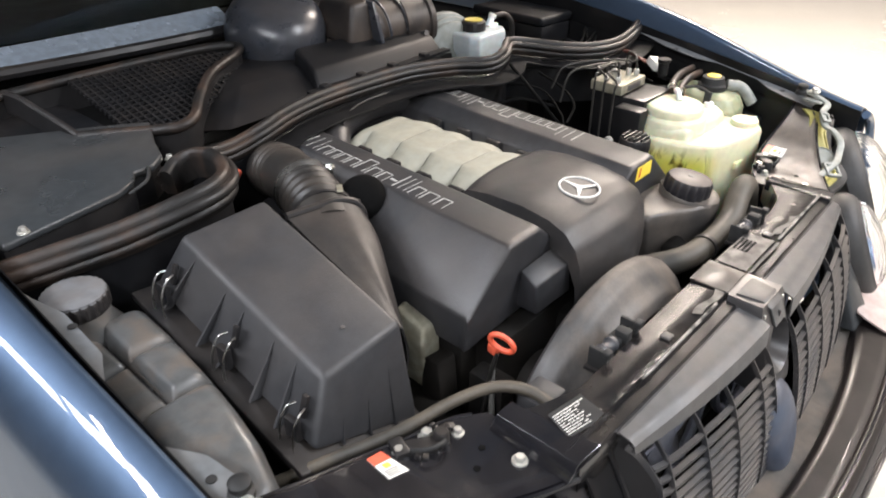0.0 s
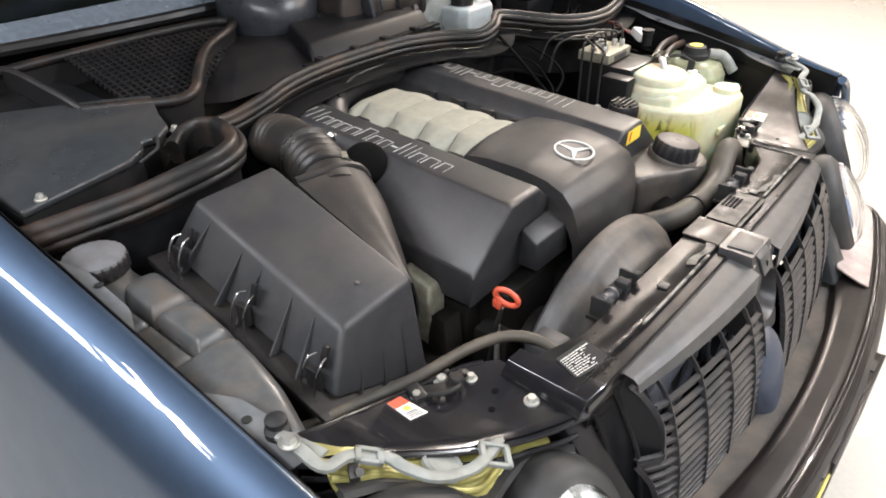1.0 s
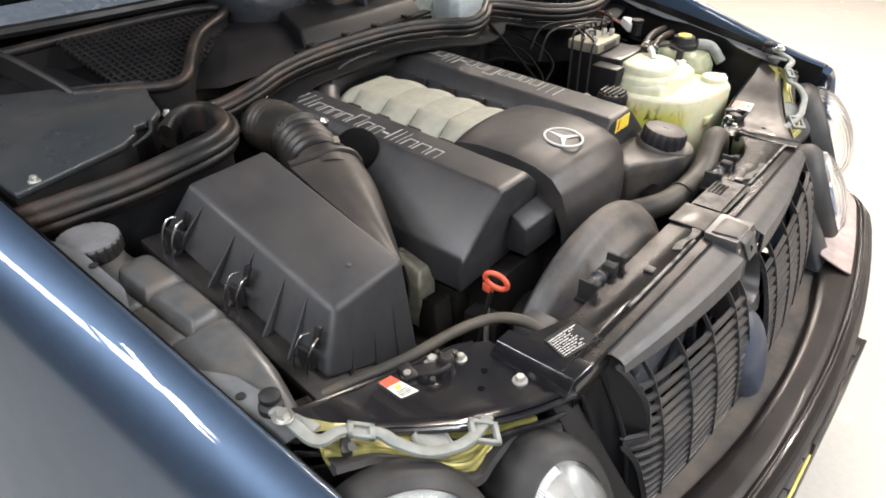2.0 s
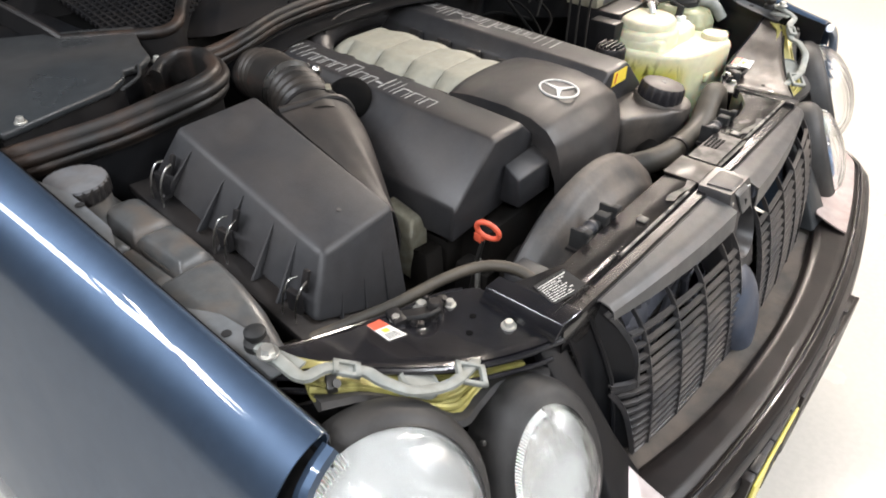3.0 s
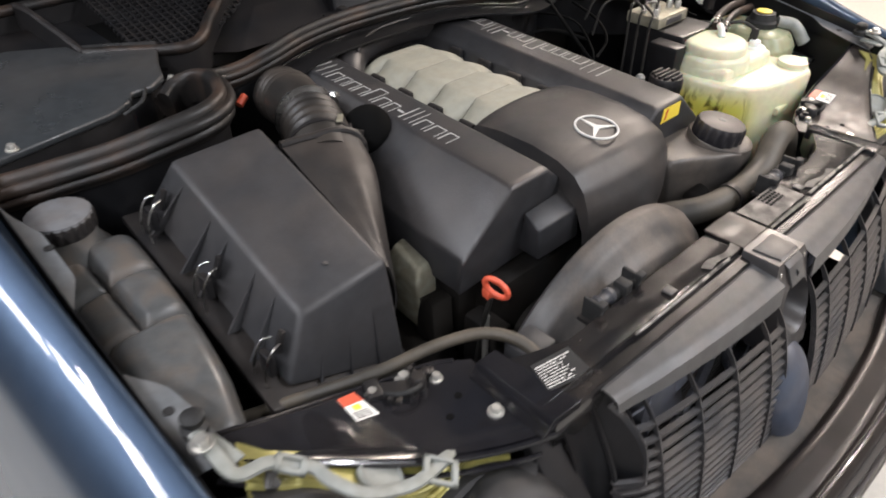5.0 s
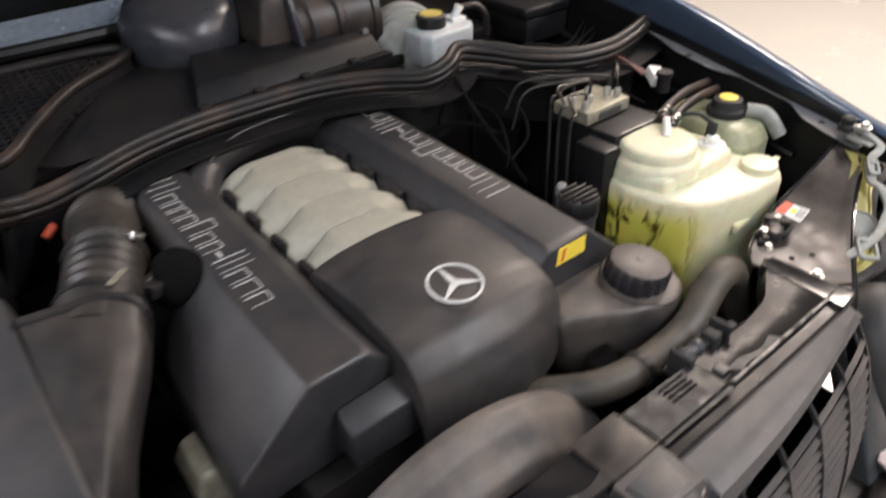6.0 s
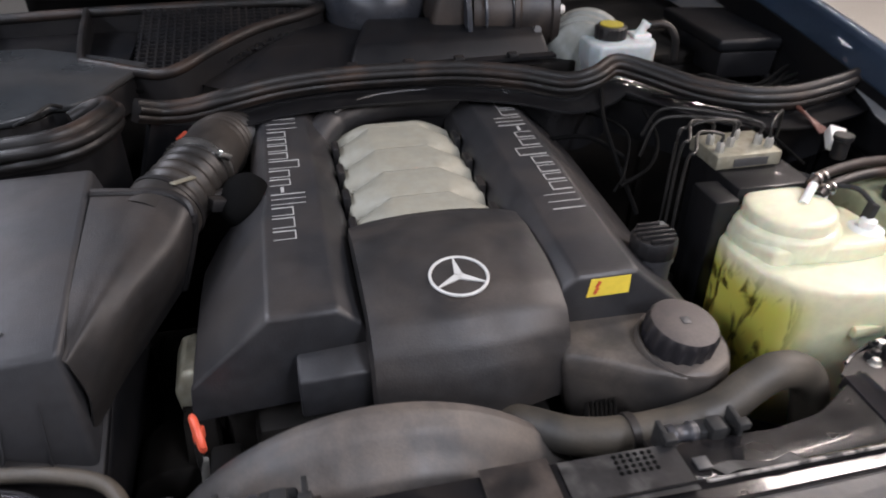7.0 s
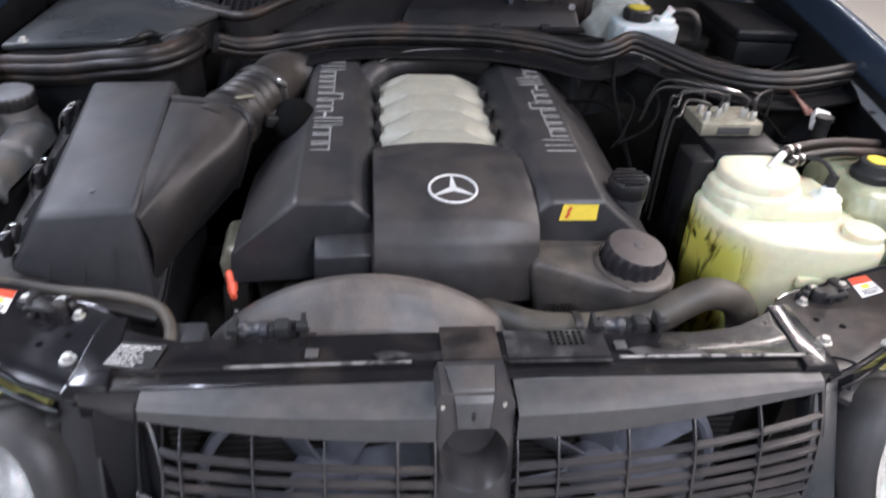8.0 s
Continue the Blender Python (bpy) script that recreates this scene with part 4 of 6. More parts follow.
    # Same strip, darker left and paler right: its sheen is put into the colour.
    part("filler_trim", loft([[(s * 0.455, -0.055, 0.780), (s * 0.500, -0.045, 0.785), (s * 0.500, -0.03, 0.775), (s * 0.455, -0.03, 0.775)],
                              [(s * 0.435, -0.145, 0.64), (s * 0.488, -0.15, 0.64), (s * 0.488, -0.10, 0.64), (s * 0.435, -0.10, 0.64)],
                              [(s * 0.41, -0.190, 0.56), (s * foot[0], foot[1], foot[2]), (s * foot[0], -0.14, foot[2]), (s * 0.41, -0.14, 0.56)]], 0.006), M_DUCT if s < 0 else M_ECU, t, "blue-black plastic filler strip")
    part("divider", loft([[(s * 0.660, -0.135, 0.65), (s * 0.680, -0.125, 0.65), (s * 0.680, -0.08, 0.65), (s * 0.660, -0.08, 0.65)],
                          [(s * 0.635, -0.165, 0.59), (s * 0.70, -0.14, 0.59), (s * 0.70, -0.08, 0.59), (s * 0.635, -0.08, 0.59)]], 0.005), M_PAINT, t)
    part("side_trim", sweep([(s * 0.826, -0.010, 0.870), (s * 0.852, -0.012, 0.857), (s * 0.874, -0.016, 0.832), (s * 0.890, -0.028, 0.76), (s * 0.905, -0.05, 0.66), (s * 0.905, -0.08, 0.58)], 0.0105, 8), M_PAINT, t)
    return t


headlamp(-1)
headlamp(1)


# ---- bumper ----
def bumper():
    t = thing("bumper", (0, -0.25, 0.3), "dark brown-black front bumper with glossy rim and rubber strip", "bumper")

    def rear(x):
        a = abs(x)
        return -0.233 + 0.29 * min(a, 0.42) ** 2 + 0.16 * max(0.0, a - 0.42)

    def plan(x):
        return 0.17 * x * x + 6.6 * max(0.0, abs(x) - 0.78) ** 2

    def skin(u, v):
        x = lerp(-0.93, 0.93, u)
        p = plan(x)
        rows = [(rear(x) + 0.004, 0.535), (rear(x), 0.560), (rear(x) - 0.006, 0.566), (-0.281 + p, 0.563), (-0.285 + p, 0.558), (-0.289 + p, 0.564), (-0.296 + p, 0.565), (-0.304 + p, 0.556), (-0.308 + p, 0.53), (-0.306 + p, 0.35), (-0.27 + p, 0.25)]
        k = v * 10
        i = min(int(k), 9)
        return (x, lerp(rows[i][0], rows[i + 1][0], k - i), lerp(rows[i][1], rows[i + 1][1], k - i))
    part("skin", surface(skin, 60, 40, 0.003), M_BUMPER, t, angle=50)
    part("rim_moulding", sweep([(x, -0.293 + plan(x), 0.566) for x in np.linspace(-0.88, 0.88, 29)], 0.0035, 8, 3), M_GLOSS, t, "glossy black rim moulding")
    part("rubber_strip", sweep([(x, -0.312 + plan(x), 0.528) for x in np.linspace(-0.9, 0.9, 25)], 1.0, section=[(-0.010, -0.022), (0.006, -0.022), (0.010, 0.0), (0.006, 0.022), (-0.010, 0.022)], res=2), M_BLACK, t)
    for s in (-1, 1):
        def corner(u, v):
            x = lerp(0.437, 0.90, u)
            y0 = -0.276 + plan(x)
            y1 = rear(x) + 0.004 + 0.03 * u
            return (s * x, lerp(y0, y1, v), 0.570 + 0.022 * v ** 1.4)
        part("corner_panel", surface(corner, 24, 10, 0.003), M_CORNER, t, "pale pinkish corner panel under the headlamp", angle=60)
    for x in (-0.5, 0.5):
        part("bracket", merge(rbox((x - 0.03, -0.20, 0.44), (x + 0.03, 0.03, 0.50), 0.004), rbox((x - 0.03, -0.02, 0.32), (x + 0.03, 0.03, 0.5), 0.004)), M_DIRTY, t)
    return t


bumper()
t = thing("number_plate", (0, -0.345, 0.42), "yellow number plate on the bumper", "number plate")
part("holder", merge(rbox((-0.31, -0.318, 0.40), (0.26, -0.298, 0.546), 0.003), rbox((-0.085, -0.3255, 0.40), (0.26, -0.317, 0.546), 0.002)), M_BUMPER, t, "black plastic plate holder")
for k in range(7):
    part("holder_clip", rbox((-0.29 + k * 0.08, -0.3195, 0.538), (-0.25 + k * 0.08, -0.306, 0.549), 0.002), M_BLACK, t)
part("plate", rbox((-0.29, -0.3240, 0.41), (0.255, -0.3190, 0.522), 0.002), M_PLATE, t)
for k in range(6):
    part("print_bar", rbox((-0.21 + k * 0.07, -0.3255, 0.435), (-0.165 + k * 0.07, -0.3235, 0.505), 0), M_INK, t)


# ---- engine covers ----
def cover_slope(y):
    return 0.036 * (y - 0.24)


def wordmark(parent, x_in, x_out, y0, y1, zfun):
    """Silver bars in the rhythm of a thirteen-mark word, along y."""
    tall = [1.0, 0.62, 0.62, 0.62, 0.62, 0.95, 0.62, 0.62, 0.2, 1.0, 0.62, 0.62, 0.62]
    wide = [1.5, 0.85, 0.7, 0.8, 0.85, 0.95, 0.85, 0.75, 0.6, 1.15, 0.85, 1.0, 0.85]
    total = sum(wide)
    u = 0.0
    for h, w in zip(tall, wide):
        a, b = u / total, (u + w * 0.78) / total
        u += w
        count = 3 if w > 1.0 else 2
        bars = [(a, b, 0.30, 0.40)]
        if h > 0.3:
            bars = [(p, p + (0.0056 if k == 0 else 0.0028), 0.0, h) for k, p in enumerate(a + (b - a - 0.0032) * k / (count - 1) for k in range(count))]
            bars += [(a, b - 0.004, h - 0.04, h)] if count == 2 else []
        bms = []
        for s0, s1, v0, v1 in bars:
            q = [(s0, v0), (s1, v0), (s1, v1), (s0, v1)]
            rows = []
            for dz in (0.0002, 0.0009):
                rows.append([(lerp(x_in, x_out, vv), lerp(y0, y1, uu), zfun(lerp(x_in, x_out, vv), lerp(y0, y1, uu)) + dz) for uu, vv in q])
            bms.append(loft(rows))
        part("print_bar", merge(*bms), M_PRINT, parent)


def bank_cover(s):
    """A long valve cover: flat top with print, sloped flanks, a chamfered nose."""
    t = thing("engine_bank_cover", (s * 0.23, 0.5, 0.74), "long dusty black plastic engine cover with silver print bars", "engine cover", "engine covers")
    ys = [0.226, 0.236, 0.30, 0.40, 0.455, 0.50, 0.535, 0.58, 0.70, 0.83, 0.872, 0.895]
    out = [0.335] * 12 if s > 0 else [0.338, 0.334, 0.334, 0.332, 0.328, 0.305, 0.268, 0.255, 0.252, 0.250, 0.245, 0.238]
    rings = []
    for y, xo in zip(ys, out):
        d = cover_slope(y)
        nose = 0.0 if y > 0.23 else -0.004
        tail = table([0.83, 0.872, 0.895], [0.0, -0.006, -0.03], y)
        f = (xo - 0.234) / (0.334 - 0.234)
        zs = lerp(0.885, 0.806, f) + d
        xt = 0.234 if s > 0 or y < 0.5 else 0.228
        r = [(0.112, 0.76), (0.114, 0.845 + d), (0.122, 0.868 + d), (0.152, 0.896 + d + tail + nose), (xt, 0.896 + d + tail + nose), (max(xo, xt + 0.006), zs + tail), (max(xo, xt + 0.006) + 0.006, 0.745)]
        rings.append([(s * x, y, z) for x, z in r])
    bm = loft(rings)
    soften(bm, 0.006, 3, 16)
    sh = part("shell", bm, M_COVER, t, angle=30)

    def ztop(x, y):
        return 0.896 + cover_slope(y)
    if s < 0:
        wordmark(sh, -0.221, -0.171, 0.765, 0.378, ztop)
    else:
        wordmark(sh, 0.226, 0.176, 0.383, 0.800, ztop)
        st = part("warning_sticker", loft([[(0.170, 0.2255, 0.889), (0.225, 0.2255, 0.889), (0.225, 0.2255, 0.861), (0.166, 0.2255, 0.861)], [(0.170, 0.2247, 0.889), (0.225, 0.2247, 0.889), (0.225, 0.2247, 0.861), (0.166, 0.2247, 0.861)]]), M_YELLOW, sh, "yellow warning sticker with a red flash")
        part("flash_bar", merge(rbox((-0.002, -0.001, 0.0), (0.002, 0.0006, 0.010), 0, m=spot(0.178, 0.2245, 0.876, 0, 25, 0)), rbox((-0.002, -0.001, 0.0), (0.002, 0.0006, 0.010), 0, m=spot(0.176, 0.2245, 0.866, 0, 25, 0))), M_RED, sh)
    # dark saddles over the runners
    for k in range(4):
        y = 0.45 + 0.0835 * k
        part("saddle", rbox((s * 0.108 - 0.006, y - 0.018, 0.84), (s * 0.108 + 0.006, y + 0.018, 0.871 + cover_slope(y)), 0.004), M_BLACK, t)
    return t


left_cover = bank_cover(-1)
right_cover = bank_cover(1)
part("front_box", loft([[(-0.208, 0.230, 0.766), (-0.114, 0.230, 0.770), (-0.114, 0.222, 0.846), (-0.208, 0.222, 0.840)], [(-0.208, 0.186, 0.766), (-0.114, 0.182, 0.770), (-0.114, 0.186, 0.826), (-0.208, 0.190, 0.820)]], 0.004), M_COVER, left_cover)


def middle_cover():
    t = thing("front_engine_cover", (0, 0.28, 0.76), "domed dusty black plastic front engine cover with round silver badge", "engine cover")

    def f(u, v):
        wall = max(0.0, 1 - u / 0.0625, 1 - (1 - u) / 0.0625)
        u = min(1.0, max(0.0, (u - 0.0625) / 0.875))
        x = lerp(-0.118, 0.130, u)
        c = 2 * u - 1
        rows = [(0.425, 0.86), (0.423, 0.888), (0.415, 0.897), (0.36, 0.905), (0.29, 0.906), (0.235, 0.899), (0.20, 0.885), (0.178, 0.862), (0.165, 0.83), (0.160, 0.79), (0.160, 0.762)]
        k = v * 10
        i = min(int(k), 9)
        w = k - i
        y, z = lerp(rows[i][0], rows[i + 1][0], w), lerp(rows[i][1], rows[i + 1][1], w)
        edge = abs(c) ** 8
        bulge = -0.018 * (1 - c * c) * min(1, max(0, (v - 0.55) / 0.3))
        rear = 0.010 * (1 - c * c) * (1 if v < 0.25 else 0)
        right = 0.022 * max(0, c) ** 2 * max(0, v - 0.6) / 0.4
        return (x + math.copysign(0.004 * wall, c), y + bulge + rear + right + 0.006 * wall * v, z - 0.005 * c * c - 0.003 * edge - 0.015 * max(0, c) ** 3 * v - 0.07 * wall * (1 - 0.6 * v))
    bm = surface(f, 32, 40, 0.004)
    sh = part("shell", bm, M_COVER2, t, angle=50)
    # round badge: ring and three tapered bars
    m = spot(0.002, 0.252, 0.9014, 5.5, 0, 0)
    n = 48
    bm = bmesh.new()
    rings = []
    for i in range(n + 1):
        a = 2 * math.pi * i / n
        rings.append([(r * math.cos(a), r * math.sin(a), z) for r, z in ((0.0385, 0), (0.0385, 0.002), (0.0375, 0.0028), (0.0353, 0.0028), (0.0345, 0.002), (0.0345, 0))])
    add_loft(bm, rings, cap=False)
    bm.transform(m)
    badge = part("badge_ring", bm, M_SILVER, sh, "silver metal badge ring")
    for k in range(3):
        a = math.pi / 2 + k * 2 * math.pi / 3
        d, q = Vector((math.cos(a), math.sin(a), 0)), Vector((-math.sin(a), math.cos(a), 0))
        base = [q * 0.0055, d * 0.036 + q * 0.0006, d * 0.036 - q * 0.0006, -q * 0.0055]
        bm = loft([[p for p in base], [p + Vector((0, 0, 0.002)) for p in base]])
        bm.transform(m)
        part("badge_bar", bm, M_SILVER, badge)
    return t


middle_cover()


def oil_filler():
    t = thing("oil_filler", (0.25, 0.17, 0.68), "dusty black plastic oil filler housing", "oil filler")
    poly = [(0.105, 0.262), (0.16, 0.232), (0.25, 0.232), (0.31, 0.222), (0.338, 0.19), (0.336, 0.145), (0.318, 0.112), (0.285, 0.096), (0.25, 0.098), (0.205, 0.118), (0.165, 0.145), (0.118, 0.165)]

    def sl(x, y):
        return 0.02 * (0.22 - x)
    a = [(x, y, 0.70 + 0.02 * (x > 0.2)) for x, y in poly]
    cx, cy = 0.24, 0.175
    rings = [[(lerp(x, cx, 0.25), lerp(y, cy, 0.25), 0.685) for x, y in poly], [(lerp(x, cx, 0.08), lerp(y, cy, 0.08), 0.755 + sl(x, y)) for x, y in poly],
             [(x, y, 0.795 + sl(x, y)) for x, y in poly], [(x, y, 0.812 + sl(x, y)) for x, y in poly], [(lerp(x, cx, 0.05), lerp(y, cy, 0.05), 0.822 + sl(x, y)) for x, y in poly]]
    bm = loft(rings)
    soften(bm, 0.006, 3, 20)
    part("housing", bm, M_FILLER, t, angle=40)
    part("neck_collar", lathe([(0.058, -0.012), (0.061, 0.010), (0.059, 0.014), (0.055, 0.012), (0.050, -0.008)], 40, spot(0.272, 0.158, 0.812, 8, 6, 0)), M_FILLER, t)
    m = spot(0.268, 0.163, 0.818, 6, 6, 0)
    cap = part("cap", lathe([(0.044, 0), (0.047, 0.004), (0.047, 0.030), (0.043, 0.037), (0.036, 0.0395), (0.012, 0.040)], 72, m, 18, 0.0026, (1, 2)), M_OILCAP, t, "black ribbed screw cap with a dusty top", angle=30)
    part("mark", rbox((-0.006, -0.006, 0.0395), (0.006, 0.006, 0.041), 0.001, m=m), M_LIP, cap)
    return t


oil_filler()

t = thing("dipstick_cap", (0.295, 0.30, 0.75), "black ribbed plastic cap on a grey filler tube", "cap")
part("tube", lathe([(0.028, 0.70), (0.028, 0.855), (0.031, 0.857), (0.031, 0.866), (0.026, 0.866)], 28, spot(0.297, 0.302, 0)), M_BOX, t)
part("cap", lathe([(0.031, 0.866), (0.033, 0.868), (0.033, 0.888), (0.030, 0.893), (0.010, 0.894)], 48, spot(0.296, 0.302, 0), 16, 0.0015, (1, 2)), M_BLACK, t)
for k in range(5):
    h = math.sqrt(max(0.0, 0.028 ** 2 - (0.011 * (k - 2)) ** 2))
    part("grip_rib", rbox((0.296 - h, 0.302 + 0.011 * (k - 2) - 0.0025, 0.893), (0.296 + h, 0.302 + 0.011 * (k - 2) + 0.0025, 0.899), 0.001), M_BLACK, t)


# ---- intake manifold ----
def manifold():
    """Flat-topped casting; each runner ends in a rounded finger at both sides, with a groove that opens towards the covers."""
    t = thing("intake_manifold", (0, 0.6, 0.76), "pale grey cast intake manifold with four ribbed runners", "intake manifold")
    joints = (0.490, 0.573, 0.656)

    def f(u, v, y0, y1):
        y = lerp(y0, y1, v)
        c = 2 * u - 1
        x = math.copysign(0.116 * abs(c) ** 0.92, c)
        out = min(1.0, max(0.0, (abs(x) - 0.046) / 0.056))
        gap = min(abs(y - j) for j in joints + (0.407, 0.742))
        near = max(0.0, 1 - gap / 0.0415)
        groove = 0.040 * out * (1 - math.sqrt(1 - near * near))
        seam = 0.0010 * max(0.0, 1 - gap / 0.004)
        crown = 0.0008 * math.cos(math.pi * min(1.0, gap / 0.042)) * (1 - out)
        end = max(0.0, (y - 0.752) / 0.043)
        z = 0.893 - 0.020 * out ** 1.6 - groove - seam - crown - 0.055 * max(0.0, (abs(x) - 0.104) / 0.012) ** 2 - 0.034 * end ** 2
        pull = 1 - 0.10 * end ** 2 - 0.05 * near ** 4 * out
        return (x * pull + 0.002, y, z + 0.012 * (y - 0.6))
    cuts = (0.405,) + joints + (0.795,)
    for a, b in zip(cuts, cuts[1:]):
        part("runner", surface(lambda u, v: f(u, v, a + 0.0005, b - 0.0005), 64, 40, 0.004), M_MAG, t, angle=80)
    return t


manifold()

t = thing("breather_pipe", (0, 0.83, 0.85), "thick dusty black plastic pipe behind the intake manifold", "pipe")
part("pipe", sweep([(-0.150, 0.735, 0.850), (-0.125, 0.770, 0.880), (-0.075, 0.812, 0.893), (0.0, 0.836, 0.897), (0.07, 0.838, 0.897), (0.15, 0.828, 0.893)], 0.030, 18, 8), M_COVER, t)
part("seam", sweep([(-0.10, 0.774, 0.9155), (-0.05, 0.802, 0.926), (0.0, 0.818, 0.928), (0.07, 0.820, 0.928), (0.13, 0.812, 0.924)], 0.003, 6, 6), M_COVER, t)


# ---- air filter box ----
def air_box():
    t = thing("air_filter_box", (-0.55, 0.4, 0.45), "large grained black plastic air filter box with wire clips", "air filter box")
    top = [(-0.608, 0.237, 0.866), (-0.467, 0.239, 0.875), (-0.461, 0.546, 0.958), (-0.602, 0.556, 0.950)]
    mid = [(-0.655, 0.212, 0.785), (-0.460, 0.216, 0.70), (-0.445, 0.575, 0.86), (-0.648, 0.585, 0.868)]
    bm = loft([mid, top])
    soften(bm, 0.009, 3, 20)
    lid = part("lid", bm, M_BOX, t, angle=30)
    fl = [(-0.686, 0.196, 0.783), (-0.455, 0.200, 0.698), (-0.445, 0.575, 0.858), (-0.678, 0.600, 0.866)]
    lo = [(x, y, z - 0.014) for x, y, z in fl]
    part("flange", loft([lo, fl], 0.003), M_BLACK, t)
    for x, y in ((-0.60, 0.27), (-0.60, 0.50), (-0.49, 0.40)):
        part("support_leg", rbox((x - 0.02, y - 0.02, 0.338), (x + 0.02, y + 0.02, 0.72), 0.004), M_BLACK, t)
    base = [(-0.655, 0.21, 0.46), (-0.46, 0.21, 0.46), (-0.46, 0.56, 0.46), (-0.655, 0.57, 0.46)]
    up = [(x * 0.985 - 0.005, lerp(y, 0.4, 0.04), z - 0.0145) for x, y, z in fl]
    part("lower_box", loft([base, up], 0.01), M_BLACK, t)
    # fins on the outer flank
    def flank(u, v):
        """Place on the outer flank: u from front to rear, v from flange to top edge."""
        a = Vector(mid[0]).lerp(Vector(mid[3]), u)
        b = Vector(top[0]).lerp(Vector(top[3]), u)
        return a.lerp(b, v)
    for u in (0.16, 0.30, 0.50, 0.63, 0.86):
        p0, p1, w = flank(u, 0.0), flank(u, 0.85), Vector((0, 0.0022, 0))
        o = Vector((-0.016, 0, 0.002))
        bm = loft([[p0 - w, p0 + o - w, p1 - w * 0.5], [p0 + w, p0 + o + w, p1 + w * 0.5]])
        part("fin", bm, M_BOX, lid)
    for u in (0.25, 0.5, 0.75):
        a, b = Vector(mid[0]).lerp(Vector(mid[1]), u), Vector(top[0]).lerp(Vector(top[1]), u)
        part("front_rib", loft([[a + Vector((-0.0015, -0.0035, 0)), a + Vector((0.0015, -0.0035, 0)), a + Vector((0.0015, 0.003, 0)), a + Vector((-0.0015, 0.003, 0))], [q + a.lerp(b, 0.8) for q in (Vector((-0.001, -0.0005, 0)), Vector((0.001, -0.0005, 0)), Vector((0.001, 0.003, 0)), Vector((-0.001, 0.003, 0)))]]), M_BOX, lid)
    part("mould_mark", lathe([(0.0035, 0), (0.0035, 0.0008), (0.002, 0.001)], 14, spot(-0.537, 0.280, 0.8835, 15)), M_LIP, lid)
    # wire clips with their hooks
    for u in (0.07, 0.47, 0.88):
        q = flank(u, 0.15)
        clip = part("clip", merge(rbox((-0.006, -0.012, -0.005), (0.004, 0.012, 0.028), 0.002, m=Matrix.Translation(q + Vector((-0.012, 0, 0.0)))), rbox((-0.004, -0.005, 0.02), (0.003, 0.005, 0.052), 0.002, m=Matrix.Translation(q + Vector((-0.004, 0, 0))) @ pose(0, 0, 0, 0, 20, 0))), M_BLACK, t)
        for dy in (-0.013, 0.013):
            b = q + Vector((-0.022, dy, -0.03))
            part("wire", sweep([b + Vector((0.0, 0, -0.012)), b + Vector((-0.004, 0, 0.02)), b + Vector((0.0, 0, 0.05)), b + Vector((0.012, 0, 0.068)), b + Vector((0.024, -dy * 0.3, 0.070))], 0.0015, 7, 6), M_STEEL, clip)
    # outlet shoulder towards the engine
    rings = [[(-0.470, 0.243, 0.866), (-0.466, 0.241, 0.862), (-0.461, 0.240, 0.852), (-0.452, 0.240, 0.800), (-0.464, 0.246, 0.735)],
             [(-0.466, 0.34, 0.899), (-0.440, 0.335, 0.898), (-0.416, 0.33, 0.892), (-0.400, 0.328, 0.858), (-0.432, 0.335, 0.750)],
             [(-0.462, 0.43, 0.924), (-0.418, 0.422, 0.924), (-0.374, 0.415, 0.918), (-0.350, 0.405, 0.882), (-0.392, 0.41, 0.770)],
             [(-0.458, 0.495, 0.943), (-0.402, 0.486, 0.942), (-0.350, 0.478, 0.936), (-0.328, 0.462, 0.900), (-0.362, 0.46, 0.790)]]
    arcs = [curve_points(r, 6) for r in rings]
    rows = [curve_points([a[k] for a in arcs], 6) for k in range(len(arcs[0]))]

    def shoulder(u, v):
        return rows[int(round(u * (len(rows) - 1)))][int(round(v * (len(rows[0]) - 1)))]
    part("outlet_shoulder", surface(shoulder, len(rows) - 1, len(rows[0]) - 1, 0.003), M_SHOULDER, t, "dusty brownish plastic outlet shoulder", angle=70)
    edge = [r[-1] for r in rows]
    part("outlet_rim", sweep(edge[::3], 0.0065, 8, 3), M_BLACK, t)
    return t


air_box()


